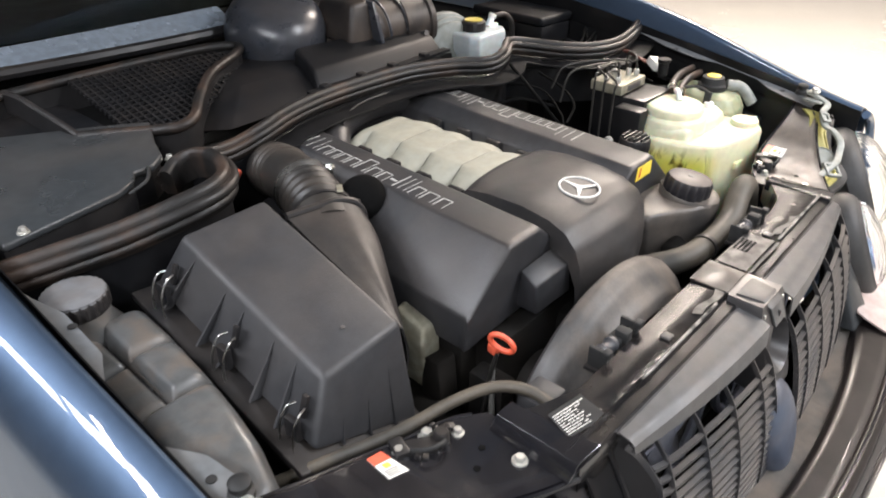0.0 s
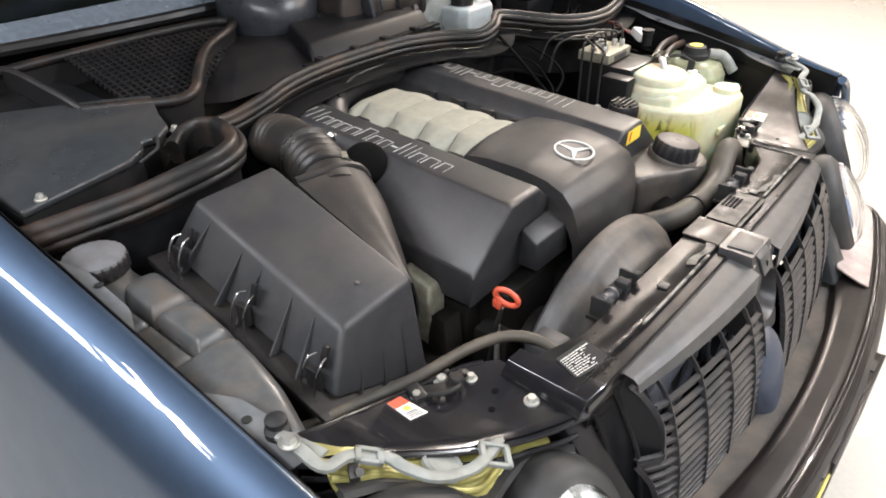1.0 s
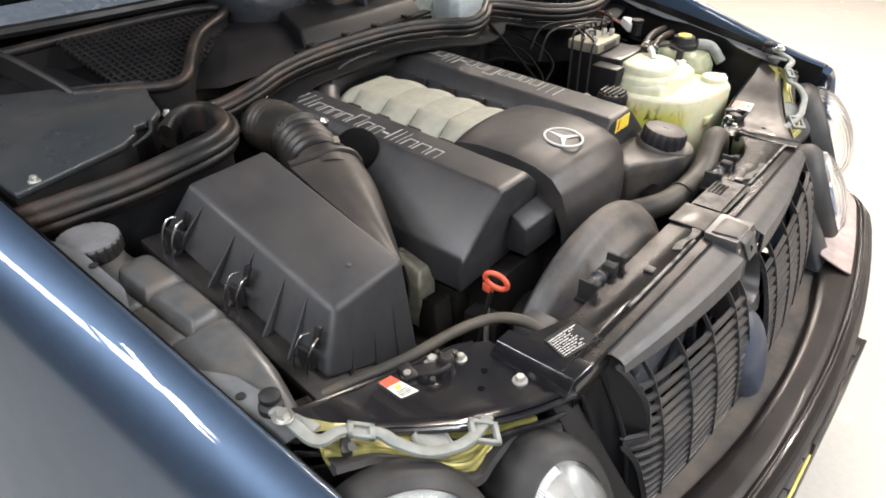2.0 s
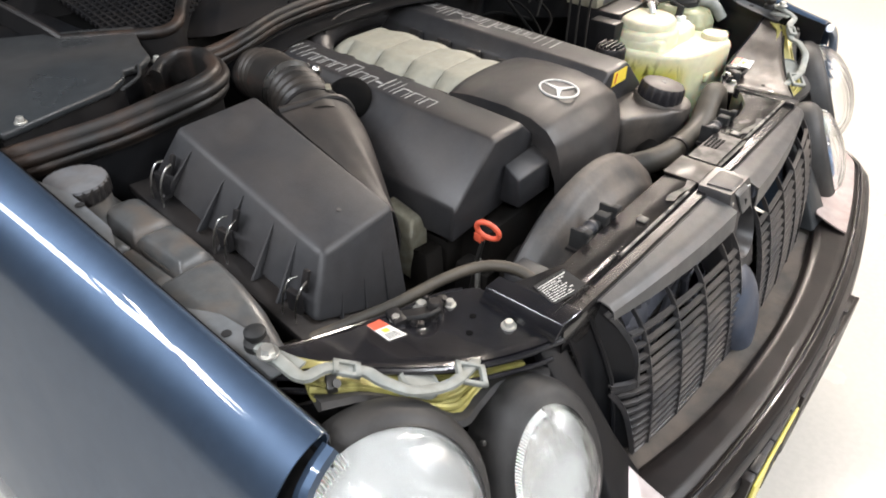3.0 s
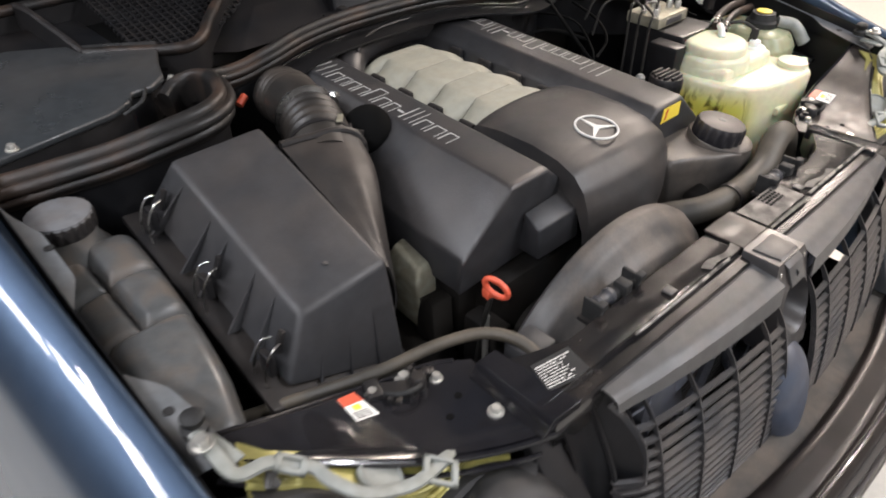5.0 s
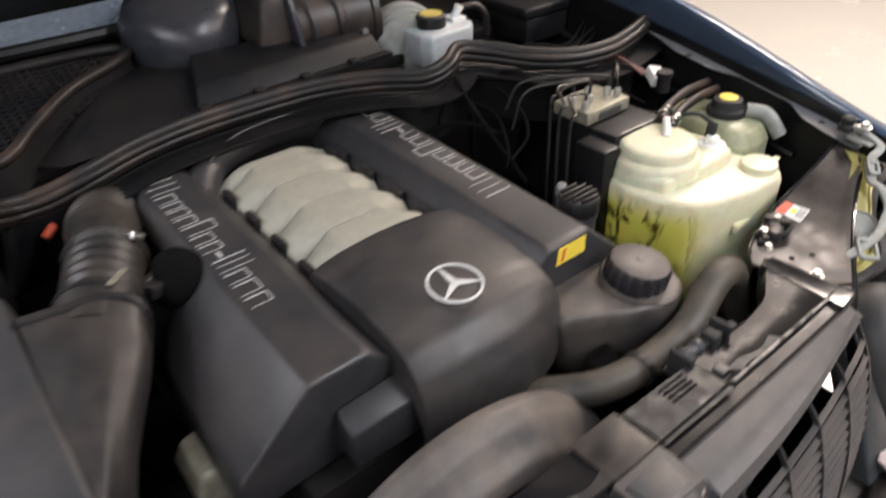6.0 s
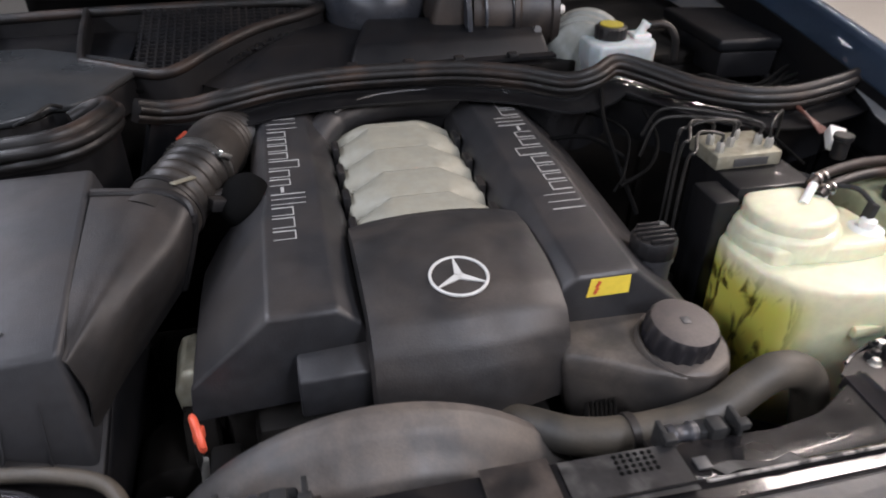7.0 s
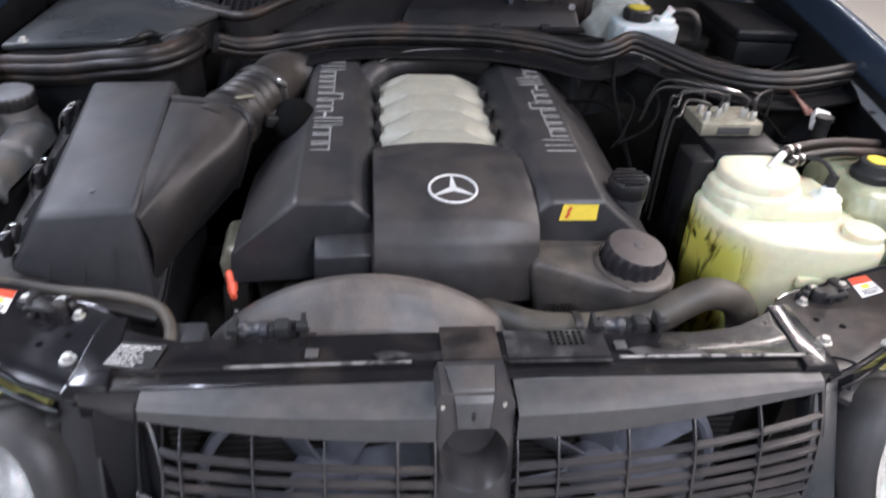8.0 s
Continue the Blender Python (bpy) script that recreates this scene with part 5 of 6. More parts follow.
def intake_hose():
    t = thing("intake_hose", (-0.31, 0.65, 0.85), "dusty black ribbed rubber air hose with steel clamps", "hose")
    line = [(-0.392, 0.475, 0.885), (-0.362, 0.535, 0.898), (-0.330, 0.615, 0.902), (-0.308, 0.70, 0.897), (-0.288, 0.768, 0.880), (-0.248, 0.812, 0.855), (-0.19, 0.825, 0.825)]

    def ripple(u):
        a = 1.0 + 0.0
        if u < 0.14:
            a = 1.10
        if 0.14 <= u < 0.36 or 0.50 < u < 0.78:
            a += 0.06 * math.sin(u * 2 * math.pi * 24)
        return a
    part("hose", sweep(line, 0.051, 28, 20, radius=ripple), M_HOSE, t, angle=60)
    pts = curve_points(line, 20)

    def band(u, r, w, material, name):
        i = int(u * (len(pts) - 1))
        d = (pts[i + 1] - pts[i - 1]).normalized()
        m = Matrix.Translation(pts[i]) @ d.to_track_quat("Z", "Y").to_matrix().to_4x4()
        return part(name, lathe([(r - 0.003, -w), (r, -w), (r, w), (r - 0.003, w)], 36, m), material, t), m
    b, m = band(0.34, 0.0575, 0.0028, M_STEEL, "clamp")
    part("screw", merge(rbox((-0.010, -0.006, -0.006), (0.010, 0.006, 0.006), 0.002, m=spot(-0.285, 0.595, 0.935, 0, 40, 30))), M_STEEL, b)
    b, m = band(0.13, 0.0575, 0.0035, M_BLACK, "clamp")
    part("tongue", rbox((-0.022, -0.005, -0.001), (0.022, 0.005, 0.002), 0.001, m=spot(-0.338, 0.508, 0.942, 0, 12, 52)), M_BEIGE, b, "brass coloured clamp tongue")
    return t


intake_hose()

t = thing("throttle_connector", (-0.265, 0.53, 0.80), "black plastic connector beside the intake hose", "connector")
# Closed cap in near black stands for the shaded open mouth.
part("elbow", lathe([(0.020, -0.05), (0.040, -0.040), (0.044, -0.015), (0.042, 0.0), (0.034, 0.010), (0.018, 0.015), (0.001, 0.016)], 36, spot(-0.270, 0.533, 0.895, 18, -34, 0)), M_CUP, t, angle=60)
part("plug", merge(rbox((-0.02, -0.012, -0.01), (0.02, 0.012, 0.01), 0.003, m=spot(-0.295, 0.525, 0.89, 0, 20, 30)), lathe([(0.008, -0.03), (0.008, 0.03)], 14, spot(-0.295, 0.545, 0.895, 0, 80, 20))), M_BLACK, t)

t = thing("alternator_bracket", (-0.35, 0.31, 0.6), "pale grey cast alloy bracket between engine and filter box", "bracket")
part("block", (loft([[(-0.362, 0.290, 0.64), (-0.328, 0.288, 0.64), (-0.326, 0.372, 0.65), (-0.364, 0.370, 0.65)], [(-0.372, 0.292, 0.74), (-0.332, 0.288, 0.745), (-0.330, 0.372, 0.755), (-0.372, 0.370, 0.75)], [(-0.360, 0.300, 0.766), (-0.340, 0.298, 0.772), (-0.338, 0.362, 0.786), (-0.360, 0.362, 0.780)]], 0.006, 3)), M_BEIGE, t)
# Webs and foot take grimy black: the shade low in the gap, as colour.
for dz in (0.68, 0.71):
    part("web", rbox((-0.366, 0.284, dz), (-0.324, 0.376, dz + 0.006), 0.002), M_DIRTY, t)
part("foot", loft([[(-0.37, 0.25, 0.62), (-0.325, 0.25, 0.62), (-0.325, 0.30, 0.64), (-0.37, 0.30, 0.64)], [(-0.365, 0.265, 0.715), (-0.322, 0.262, 0.715), (-0.322, 0.30, 0.715), (-0.365, 0.30, 0.715)]], 0.006), M_DIRTY, t)

t = thing("engine_dipstick", (-0.327, 0.172, 0.6), "red plastic loop handle of the oil dipstick", "dipstick")
loop = [(-0.327 - 0.006 * math.cos(a), 0.166 + 0.018 * math.cos(a), 0.790 + 0.013 * math.sin(a) + 0.005 * math.cos(a)) for a in np.linspace(0, 2 * math.pi, 19)]
part("handle", merge(sweep(loop, 0.0046, 10, 2, smooth=True), rbox((-0.009, -0.006, -0.010), (0.009, 0.006, 0.006), 0.003, m=spot(-0.329, 0.180, 0.775, 0, 0, 80))), M_RED, t)
part("stem", sweep([(-0.331, 0.172, 0.77), (-0.335, 0.18, 0.72), (-0.33, 0.2, 0.6)], 0.004, 8), M_TUBE, t)


# ---- fan shroud ----
def shroud():
    t = thing("fan_shroud", (-0.14, 0.09, 0.4), "arched dusty grey-black plastic fan shroud", "fan shroud")

    def f(u, v):
        a = lerp(math.radians(160), math.radians(20), u)
        rows = [(0.272, 0.112), (0.281, 0.106), (0.282, 0.092), (0.272, 0.072), (0.252, 0.054), (0.240, 0.038), (0.224, 0.028)]
        k = v * 6
        i = min(int(k), 5)
        r, y = lerp(rows[i][0], rows[i + 1][0], k - i), lerp(rows[i][1], rows[i + 1][1], k - i)
        return (-0.130 + r * math.cos(a), y, 0.570 + r * math.sin(a))
    part("arch", surface(f, 44, 24, 0.004), M_SHROUD, t, angle=60)
    part("front_wall", rbox((-0.43, 0.018, 0.42), (0.43, 0.034, 0.772), 0.004), M_BLACK, t)
    part("corner_foot", rbox((-0.40, 0.035, 0.75), (-0.345, 0.085, 0.79), 0.006), M_BOX, t)
    return t


shroud()


def radiator_clip(x, y):
    t = thing("radiator_clip", (x, y, 0.78), "black plastic radiator retaining clip on the crossmember", "clip", "radiator clips")
    part("body", merge(rbox((x - 0.020, y - 0.010, 0.80), (x + 0.018, y + 0.012, 0.832), 0.004), rbox((x - 0.010, y - 0.016, 0.822), (x + 0.008, y + 0.006, 0.841), 0.003)), M_INK, t)
    part("roller", lathe([(0.008, -0.019), (0.011, -0.017), (0.012, -0.010), (0.009, -0.006), (0.009, 0.006), (0.012, 0.010), (0.011, 0.017), (0.008, 0.019)], 20, spot(x - 0.038, y, 0.826, 0, 90, 0)), M_DOME, t)
    for dx, dz in ((-0.064, 0.0), (0.022, 0.004)):
        part("cheek", merge(prism([(x + dx, y - 0.016), (x + dx + 0.006, y - 0.016), (x + dx + 0.006, y + 0.014), (x + dx, y + 0.014)], 0.80, 0.838 + dz, 0.001), rbox((x + dx - 0.004, y - 0.020, 0.832 + dz), (x + dx + 0.010, y - 0.008, 0.842 + dz), 0.002)), M_INK, t)
    part("cross_bar", rbox((x - 0.062, y - 0.019, 0.808), (x + 0.028, y - 0.014, 0.818), 0.001), M_BLACK, t)
    part("spring", sweep([(x + 0.020 + 0.002 * k, y - 0.006 + 0.007 * math.cos(k * 2.1), 0.826 + 0.007 * math.sin(k * 2.1)) for k in range(7)], 0.0016, 6, 3), M_TUBE, t)
    part("foot", prism([(x - 0.07, y - 0.006), (x + 0.04, y - 0.010), (x + 0.04, y + 0.016), (x - 0.07, y + 0.016)], 0.800, 0.806, 0.001), M_BLACK, t)


radiator_clip(-0.235, 0.022)
radiator_clip(0.232, 0.016)

t = thing("front_hose", (-0.4, 0.1, 0.75), "thin dusty rubber hose behind the headlamp panel", "hose")
part("hose", sweep([(-0.72, 0.235, 0.76), (-0.64, 0.19, 0.780), (-0.56, 0.152, 0.794), (-0.48, 0.132, 0.800), (-0.42, 0.108, 0.800), (-0.392, 0.07, 0.798), (-0.385, 0.03, 0.785), (-0.385, 0.01, 0.76)], 0.0085, 14), M_HOSE2, t)


# ---- coolant hoses at the right of the engine ----
t = thing("coolant_hose", (0.25, 0.09, 0.7), "thick dusty rubber coolant hose from engine to radiator", "hose")
part("hose", sweep([(0.02, 0.17, 0.735), (0.06, 0.125, 0.757), (0.105, 0.084, 0.770), (0.16, 0.068, 0.776), (0.225, 0.064, 0.783), (0.28, 0.067, 0.794), (0.318, 0.076, 0.811), (0.355, 0.083, 0.823), (0.392, 0.088, 0.814), (0.420, 0.092, 0.788), (0.434, 0.090, 0.745), (0.44, 0.08, 0.68)], 0.0235, 20, 8), M_HOSE2, t, angle=60)
part("clamp", lathe([(0.0225, -0.005), (0.026, -0.005), (0.026, 0.005), (0.0225, 0.005)], 28, spot(0.165, 0.0675, 0.7765, 0, 90, 2)), M_BLACK, t)
for i in range(7):
    part("bellows_ring", lathe([(0.022, -0.002), (0.025, 0.0), (0.022, 0.002)], 20, spot(0.135 + i * 0.006, 0.118, 0.752, 0, 90, -20)), M_DIRTY, t)


# ---- tanks at the right ----
def pill(poly, rings, bev=0.012):
    """A moulded tank: plan polygon, drawn in or out at each (height, grow)."""
    cx = sum(p[0] for p in poly) / len(poly)
    cy = sum(p[1] for p in poly) / len(poly)
    bm = loft([[(cx + (x - cx) * g, cy + (y - cy) * g, z) for x, y in poly] for z, g in rings])
    soften(bm, bev, 3, 22)
    return bm


def rounded(x0, x1, y0, y1, r, n=4):
    out = []
    for cx, cy, a0 in ((x1 - r, y1 - r, 0), (x0 + r, y1 - r, 90), (x0 + r, y0 + r, 180), (x1 - r, y0 + r, 270)):
        for k in range(n + 1):
            a = radians(a0 + 90 * k / n)
            out.append((cx + r * math.cos(a), cy + r * math.sin(a)))
    return out


t = thing("coolant_tank", (0.54, 0.27, 0.55), "yellowed translucent plastic coolant tank with olive stains", "tank")
part("main_body", pill([(0.455, 0.40), (0.436, 0.32), (0.448, 0.255), (0.474, 0.212), (0.52, 0.186), (0.60, 0.168), (0.668, 0.164), (0.692, 0.180), (0.694, 0.23), (0.680, 0.30), (0.645, 0.37), (0.60, 0.43), (0.48, 0.43)], [(0.56, 0.82), (0.62, 0.94), (0.70, 0.985), (0.79, 1.0), (0.829, 1.0), (0.840, 0.972)], 0.007), M_TANK, t, angle=60)
part("upper_body", pill([(0.458, 0.39), (0.450, 0.32), (0.468, 0.262), (0.60, 0.250), (0.652, 0.254), (0.670, 0.29), (0.655, 0.36), (0.60, 0.40), (0.50, 0.41)], [(0.81, 1.02), (0.852, 1.0), (0.864, 0.965)], 0.007), M_TANK, t, angle=60)
dome = part("dome", lathe([(0.078, 0.845), (0.077, 0.870), (0.072, 0.876), (0.0665, 0.878), (0.066, 0.893), (0.062, 0.8975), (0.05, 0.8985), (0.02, 0.900), (0.006, 0.900)], 48, spot(0.530, 0.330, 0)), M_TANK, t, angle=60)
part("nozzle", sweep([(0.545, 0.325, 0.898), (0.562, 0.338, 0.908), (0.578, 0.352, 0.912)], 0.007, 12, 4), M_WHITEPL, dome)
part("cap_hinge", rbox((-0.012, -0.006, 0), (0.014, 0.006, 0.012), 0.003, m=spot(0.592, 0.345, 0.885, 0, 20, 30)), M_WHITEPL, dome)
cap = part("level_sensor", lathe([(0.026, 0.858), (0.026, 0.864), (0.022, 0.867), (0.012, 0.867), (0.012, 0.878), (0.008, 0.880)], 28, spot(0.640, 0.292, 0)), M_WHITEPL, t, "white plastic level sensor")
part("sensor_plug", merge(rbox((-0.006, -0.008, 0), (0.006, 0.008, 0.03), 0.002, m=spot(0.642, 0.300, 0.872, 0, 10, 0)), sweep([(0.645, 0.30, 0.90), (0.64, 0.33, 0.91), (0.62, 0.36, 0.905), (0.60, 0.41, 0.90)], 0.004, 8)), M_INK, cap)
cap = part("filler_lid", lathe([(0.027, 0.825), (0.030, 0.830), (0.032, 0.846), (0.030, 0.851), (0.012, 0.853)], 32, spot(0.664, 0.208, 0)), M_TANK, t)
part("tab", rbox((0.685, 0.196, 0.840), (0.715, 0.208, 0.846), 0.002), M_TANK, cap)
part("mould_panel", rbox((0.555, 0.168, 0.765), (0.60, 0.178, 0.783), 0.003), M_TANK, t)

t = thing("washer_tank", (0.74, 0.32, 0.6), "clouded translucent washer tank with black cap and yellow dot", "tank")
part("body", pill(rounded(0.675, 0.795, 0.25, 0.45, 0.04), [(0.62, 0.9), (0.80, 1.0), (0.845, 1.0), (0.872, 0.85), (0.880, 0.6)], 0.01), M_OLDTANK, t, angle=60)
c = part("cap", lathe([(0.036, 0.872), (0.036, 0.892), (0.030, 0.896), (0.026, 0.910), (0.018, 0.912)], 36, spot(0.738, 0.330, 0), 18, 0.001, (0, 1)), M_INK, t, "black ribbed cap")
part("yellow_dot", lathe([(0.017, 0.912), (0.017, 0.914), (0.012, 0.915)], 24, spot(0.738, 0.330, 0)), M_YELLOW, c)
part("neck_tube", sweep([(0.752, 0.30, 0.892), (0.775, 0.27, 0.885), (0.785, 0.24, 0.85)], 0.014, 14), M_GREYPL, t)

t = thing("tank_hoses", (0.68, 0.40, 0.85), "pair of black rubber hoses with steel clips over the tanks", "hose")
for dy, z in ((0.0, 0.905), (-0.022, 0.897)):
    h = part("hose", sweep([(0.585, 0.365 + dy, z), (0.62, 0.382 + dy, z + 0.006), (0.70, 0.40 + dy, z + 0.008), (0.79, 0.41 + dy, z)], 0.0085, 12), M_RUBBER, t)
    for u in (0.60, 0.615):
        part("spring_clip", lathe([(0.0085, -0.002), (0.011, -0.002), (0.011, 0.002), (0.0085, 0.002)], 18, spot(u, 0.374 + dy + (u - 0.6) * 0.3, z + 0.003, 0, 90, 20)), M_STEEL, h)
part("elbow", merge(lathe([(0.013, 0), (0.013, 0.03), (0.016, 0.032), (0.016, 0.04)], 18, spot(0.70, 0.45, 0.90, 0, 0, 0))), M_BLACK, t)

t = thing("wrapped_connector", (0.70, 0.466, 0.90), "grey-white tape wrapped wiring connector", "connector")
part("wrap", rbox((-0.015, -0.022, -0.010), (0.015, 0.022, 0.012), 0.004, m=spot(0.712, 0.478, 0.918, 18, 12, -25)), M_WHITE, t)
part("wires", merge(*[sweep([(0.70 + 0.006 * k, 0.50, 0.92), (0.69, 0.55 + 0.01 * k, 0.945), (0.705, 0.59, 0.93 + 0.006 * k)], 0.0022, 6) for k in range(4)]), M_COPPER, t)

# ---- brake hydraulics ----
t = thing("abs_unit", (0.52, 0.45, 0.6), "black hydraulic brake unit with a pale alloy top plate", "brake unit")
part("body", rbox((0.470, 0.375, 0.66), (0.60, 0.515, 0.905), 0.006), M_BAY, t)
part("relay_box", rbox((0.425, 0.36, 0.66), (0.468, 0.43, 0.895), 0.006), M_BAY, t)
part("motor", rbox((0.53, 0.33, 0.70), (0.60, 0.376, 0.87), 0.008), M_BAY, t)
blk = part("valve_block", rbox((0.465, 0.436, 0.906), (0.580, 0.520, 0.930), 0.003), M_BEIGE, t, "pale alloy valve block")
part("label", rbox((0.495, 0.4345, 0.910), (0.555, 0.4365, 0.924), 0.0005), M_LIP, blk)
ports = [(0.478, 0.455), (0.478, 0.485), (0.505, 0.470), (0.53, 0.495), (0.555, 0.470), (0.565, 0.455)]
for x, y in ports:
    part("union", merge(lathe([(0.007, 0), (0.007, 0.012), (0.005, 0.016)], 6, spot(x, y, 0.930))), M_ZINC, blk)
ends = [(0.40, 0.42, 0.74), (0.405, 0.45, 0.74), (0.415, 0.48, 0.74), (0.40, 0.56, 0.88), (0.42, 0.60, 0.90), (0.63, 0.52, 0.90)]
for k, ((x, y), e) in enumerate(zip(ports, ends)):
    zt = 0.958 + 0.006 * (k % 3)
    if k < 3:
        line = [(x, y, 0.944), (x, y + 0.003, zt), (lerp(x, e[0], 0.5), y + 0.006, zt + 0.005), (e[0] + 0.012, e[1], zt - 0.006), (e[0], e[1], zt - 0.03), e]
    else:
        line = [(x, y, 0.944), (x, y + 0.004, zt), (lerp(x, e[0], 0.4), lerp(y, e[1], 0.4), zt + 0.003), (lerp(x, e[0], 0.85), lerp(y, e[1], 0.85), zt - 0.01), e]
    part("brake_line", sweep(line, 0.0028, 8, 6), M_TUBE, t)

t = thing("brake_fluid_reservoir", (0.49, 0.88, 0.92), "white plastic brake fluid reservoir with black cap", "reservoir")
part("body", pill([(0.425, 0.87), (0.44, 0.845), (0.55, 0.845), (0.575, 0.87), (0.575, 0.95), (0.43, 0.95)], [(0.90, 0.8), (0.935, 0.98), (0.968, 1.0), (0.978, 0.94)], 0.008), M_FLUID, t, angle=50)
cap = part("cap", lathe([(0.032, 0.974), (0.033, 0.978), (0.033, 1.000), (0.029, 1.004), (0.01, 1.004)], 48, spot(0.485, 0.905, 0), 20, 0.0014, (1, 2)), M_BLACK, t, "black ribbed cap with a yellow face")
part("cap_face", lathe([(0.024, 1.0042), (0.024, 1.006), (0.02, 1.0065)], 28, spot(0.485, 0.905, 0)), M_CAPFACE, cap)
part("outlet", merge(lathe([(0.009, 0), (0.009, 0.03), (0.011, 0.03), (0.011, 0.038)], 14, spot(0.54, 0.90, 0.975, 0, 35, 0)), rbox((0.53, 0.885, 0.972), (0.57, 0.92, 0.985), 0.004)), M_WHITEPL, t)
part("hose", sweep([(0.56, 0.90, 1.0), (0.60, 0.89, 1.0), (0.62, 0.88, 0.975), (0.625, 0.88, 0.93)], 0.008, 10), M_RUBBER, t)

t = thing("brake_booster", (0.43, 1.02, 0.9), "grey ribbed round brake booster behind the reservoir", "brake booster")
part("drum", lathe([(0.03, 0.0), (0.070, 0.003), (0.078, 0.010), (0.078, 0.022), (0.086, 0.026), (0.086, 0.038), (0.080, 0.042), (0.080, 0.056), (0.088, 0.060), (0.088, 0.09)], 48, spot(0.435, 0.925, 0.925, -90, 0, -28)), M_GREYPL, t)

t = thing("fuse_box", (0.74, 0.9, 0.92), "dark grey plastic fuse box lid by the windscreen", "fuse box")
part("base", prism([(0.70, 0.83), (0.83, 0.82), (0.84, 1.05), (0.71, 1.08)][::-1], 0.90, 0.955, 0.004), M_DUCT, t)
part("lid", prism([(0.69, 0.825), (0.84, 0.815), (0.85, 1.06), (0.70, 1.09)][::-1], 0.956, 0.982, 0.008, 3), M_DUCT, t)
part("latch", rbox((0.835, 0.79, 0.955), (0.860, 0.82, 0.99), 0.004), M_BLACK, t)
for k in range(5):
    y = 0.68 + 0.012 * k
    tt = thing("wiring_loom", (0.7, y, 0.90), "black and brown wiring beside the fuse box", "wiring", "wiring looms")
    part("cable", sweep([(0.52 + 0.02 * k, 0.74, 0.92), (0.60, y, 0.935 + 0.004 * k), (0.70, y - 0.02, 0.93), (0.80, y + 0.02 * (k % 3), 0.925 + 0.006 * k)], 0.0036, 8), M_CUP, tt)


# ---- long rubber seal ----
SEAL_SECTION = [(-0.011, -0.04), (-0.012, -0.004), (-0.012, 0.004), (-0.008, 0.010), (-0.001, 0.012), (0.005, 0.010), (0.0085, 0.005), (0.0095, -0.001), (0.015, -0.001), (0.020, -0.005), (0.0215, -0.011), (0.019, -0.017), (0.014, -0.019), (0.013, -0.021), (0.017, -0.025), (0.017, -0.031), (0.013, -0.034), (0.011, -0.04)]
SEAL_SIDE = [(-0.835, 0.668, 0.943), (-0.735, 0.640, 0.952), (-0.660, 0.612, 0.964), (-0.580, 0.588, 0.982), (-0.525, 0.587, 0.988), (-0.488, 0.606, 0.990), (-0.466, 0.645, 0.990), (-0.455, 0.695, 0.987), (-0.466, 0.737, 0.980), (-0.497, 0.748, 0.970), (-0.525, 0.732, 0.960)]
SEAL_REAR = [(-0.428, 0.770, 0.962), (-0.395, 0.796, 0.946), (-0.345, 0.800, 0.945), (-0.28, 0.800, 0.958), (-0.19, 0.822, 0.966), (-0.08, 0.832, 0.970), (0.05, 0.826, 0.972), (0.15, 0.808, 0.974), (0.25, 0.768, 0.972), (0.32, 0.720, 0.970), (0.37, 0.715, 0.980),
             (0.42, 0.737, 0.992), (0.47, 0.710, 0.985), (0.53, 0.640, 0.975), (0.60, 0.592, 0.970), (0.68, 0.575, 0.970), (0.76, 0.585, 0.975), (0.835, 0.606, 0.980)]
t = thing("bonnet_seal", (0, 0.8, 0.95), "long dusty black rubber bonnet seal along the bulkhead", "seal", "bonnet seals")
part("lip", sweep(SEAL_REAR, 0.78, section=SEAL_SECTION, res=8), M_RUBBER, t, angle=60)
part("carrier", sweep([(x, y + 0.004, z - 0.075) for x, y, z in SEAL_REAR], 1.0, section=[(-0.006, -0.07), (0.006, -0.07), (0.006, 0.036), (-0.006, 0.036)], res=6), M_BAY, t)
part("ledge", sweep([(x, y - 0.03, z - 0.045) for x, y, z in SEAL_REAR[3:]], 1.0, section=[(-0.028, -0.002), (0.028, -0.002), (0.028, 0.002), (-0.028, 0.002)], res=6), M_BAY, t)
t = thing("bonnet_seal", (-0.6, 0.65, 0.95), "hooked black rubber bonnet seal beside the control unit box", "seal", "bonnet seals")
part("lip", sweep(SEAL_SIDE, 1.0, section=SEAL_SECTION, res=8), M_RUBBER, t, angle=60)
part("carrier", sweep([(x, y + 0.004, z - 0.075) for x, y, z in SEAL_SIDE[:-2]], 1.0, section=[(-0.006, -0.07), (0.006, -0.07), (0.006, 0.036), (-0.006, 0.036)], res=6), M_BAY, t)

# ---- control unit lid at the left ----
t = thing("control_unit_box", (-0.65, 0.85, 0.9), "dusty blue-grey plastic lid of the control unit box", "box")
lidp = [(-0.800, 0.675), (-0.612, 0.712), (-0.575, 0.735), (-0.560, 0.765), (-0.525, 0.765), (-0.492, 0.795), (-0.470, 0.86), (-0.428, 0.955), (-0.50, 1.005), (-0.65, 1.09), (-0.80, 1.09)]
part("lid", prism(lidp[::-1] if False else lidp, 0.958, 0.972, 0.005, 3), M_ECU, t)
part("box", prism([(x * 0.99 - 0.006, y + 0.012) for x, y in lidp], 0.90, 0.955, 0.003), M_BLACK, t)
hex_bolt(t, -0.765, 0.69, 0.972, 0.006)
hex_bolt(t, -0.478, 0.80, 0.955, 0.006)
part("wire", sweep([(-0.60, 0.705, 0.965), (-0.57, 0.70, 0.98), (-0.55, 0.73, 0.985), (-0.54, 0.76, 0.97)], 0.003, 8), M_INK, t)

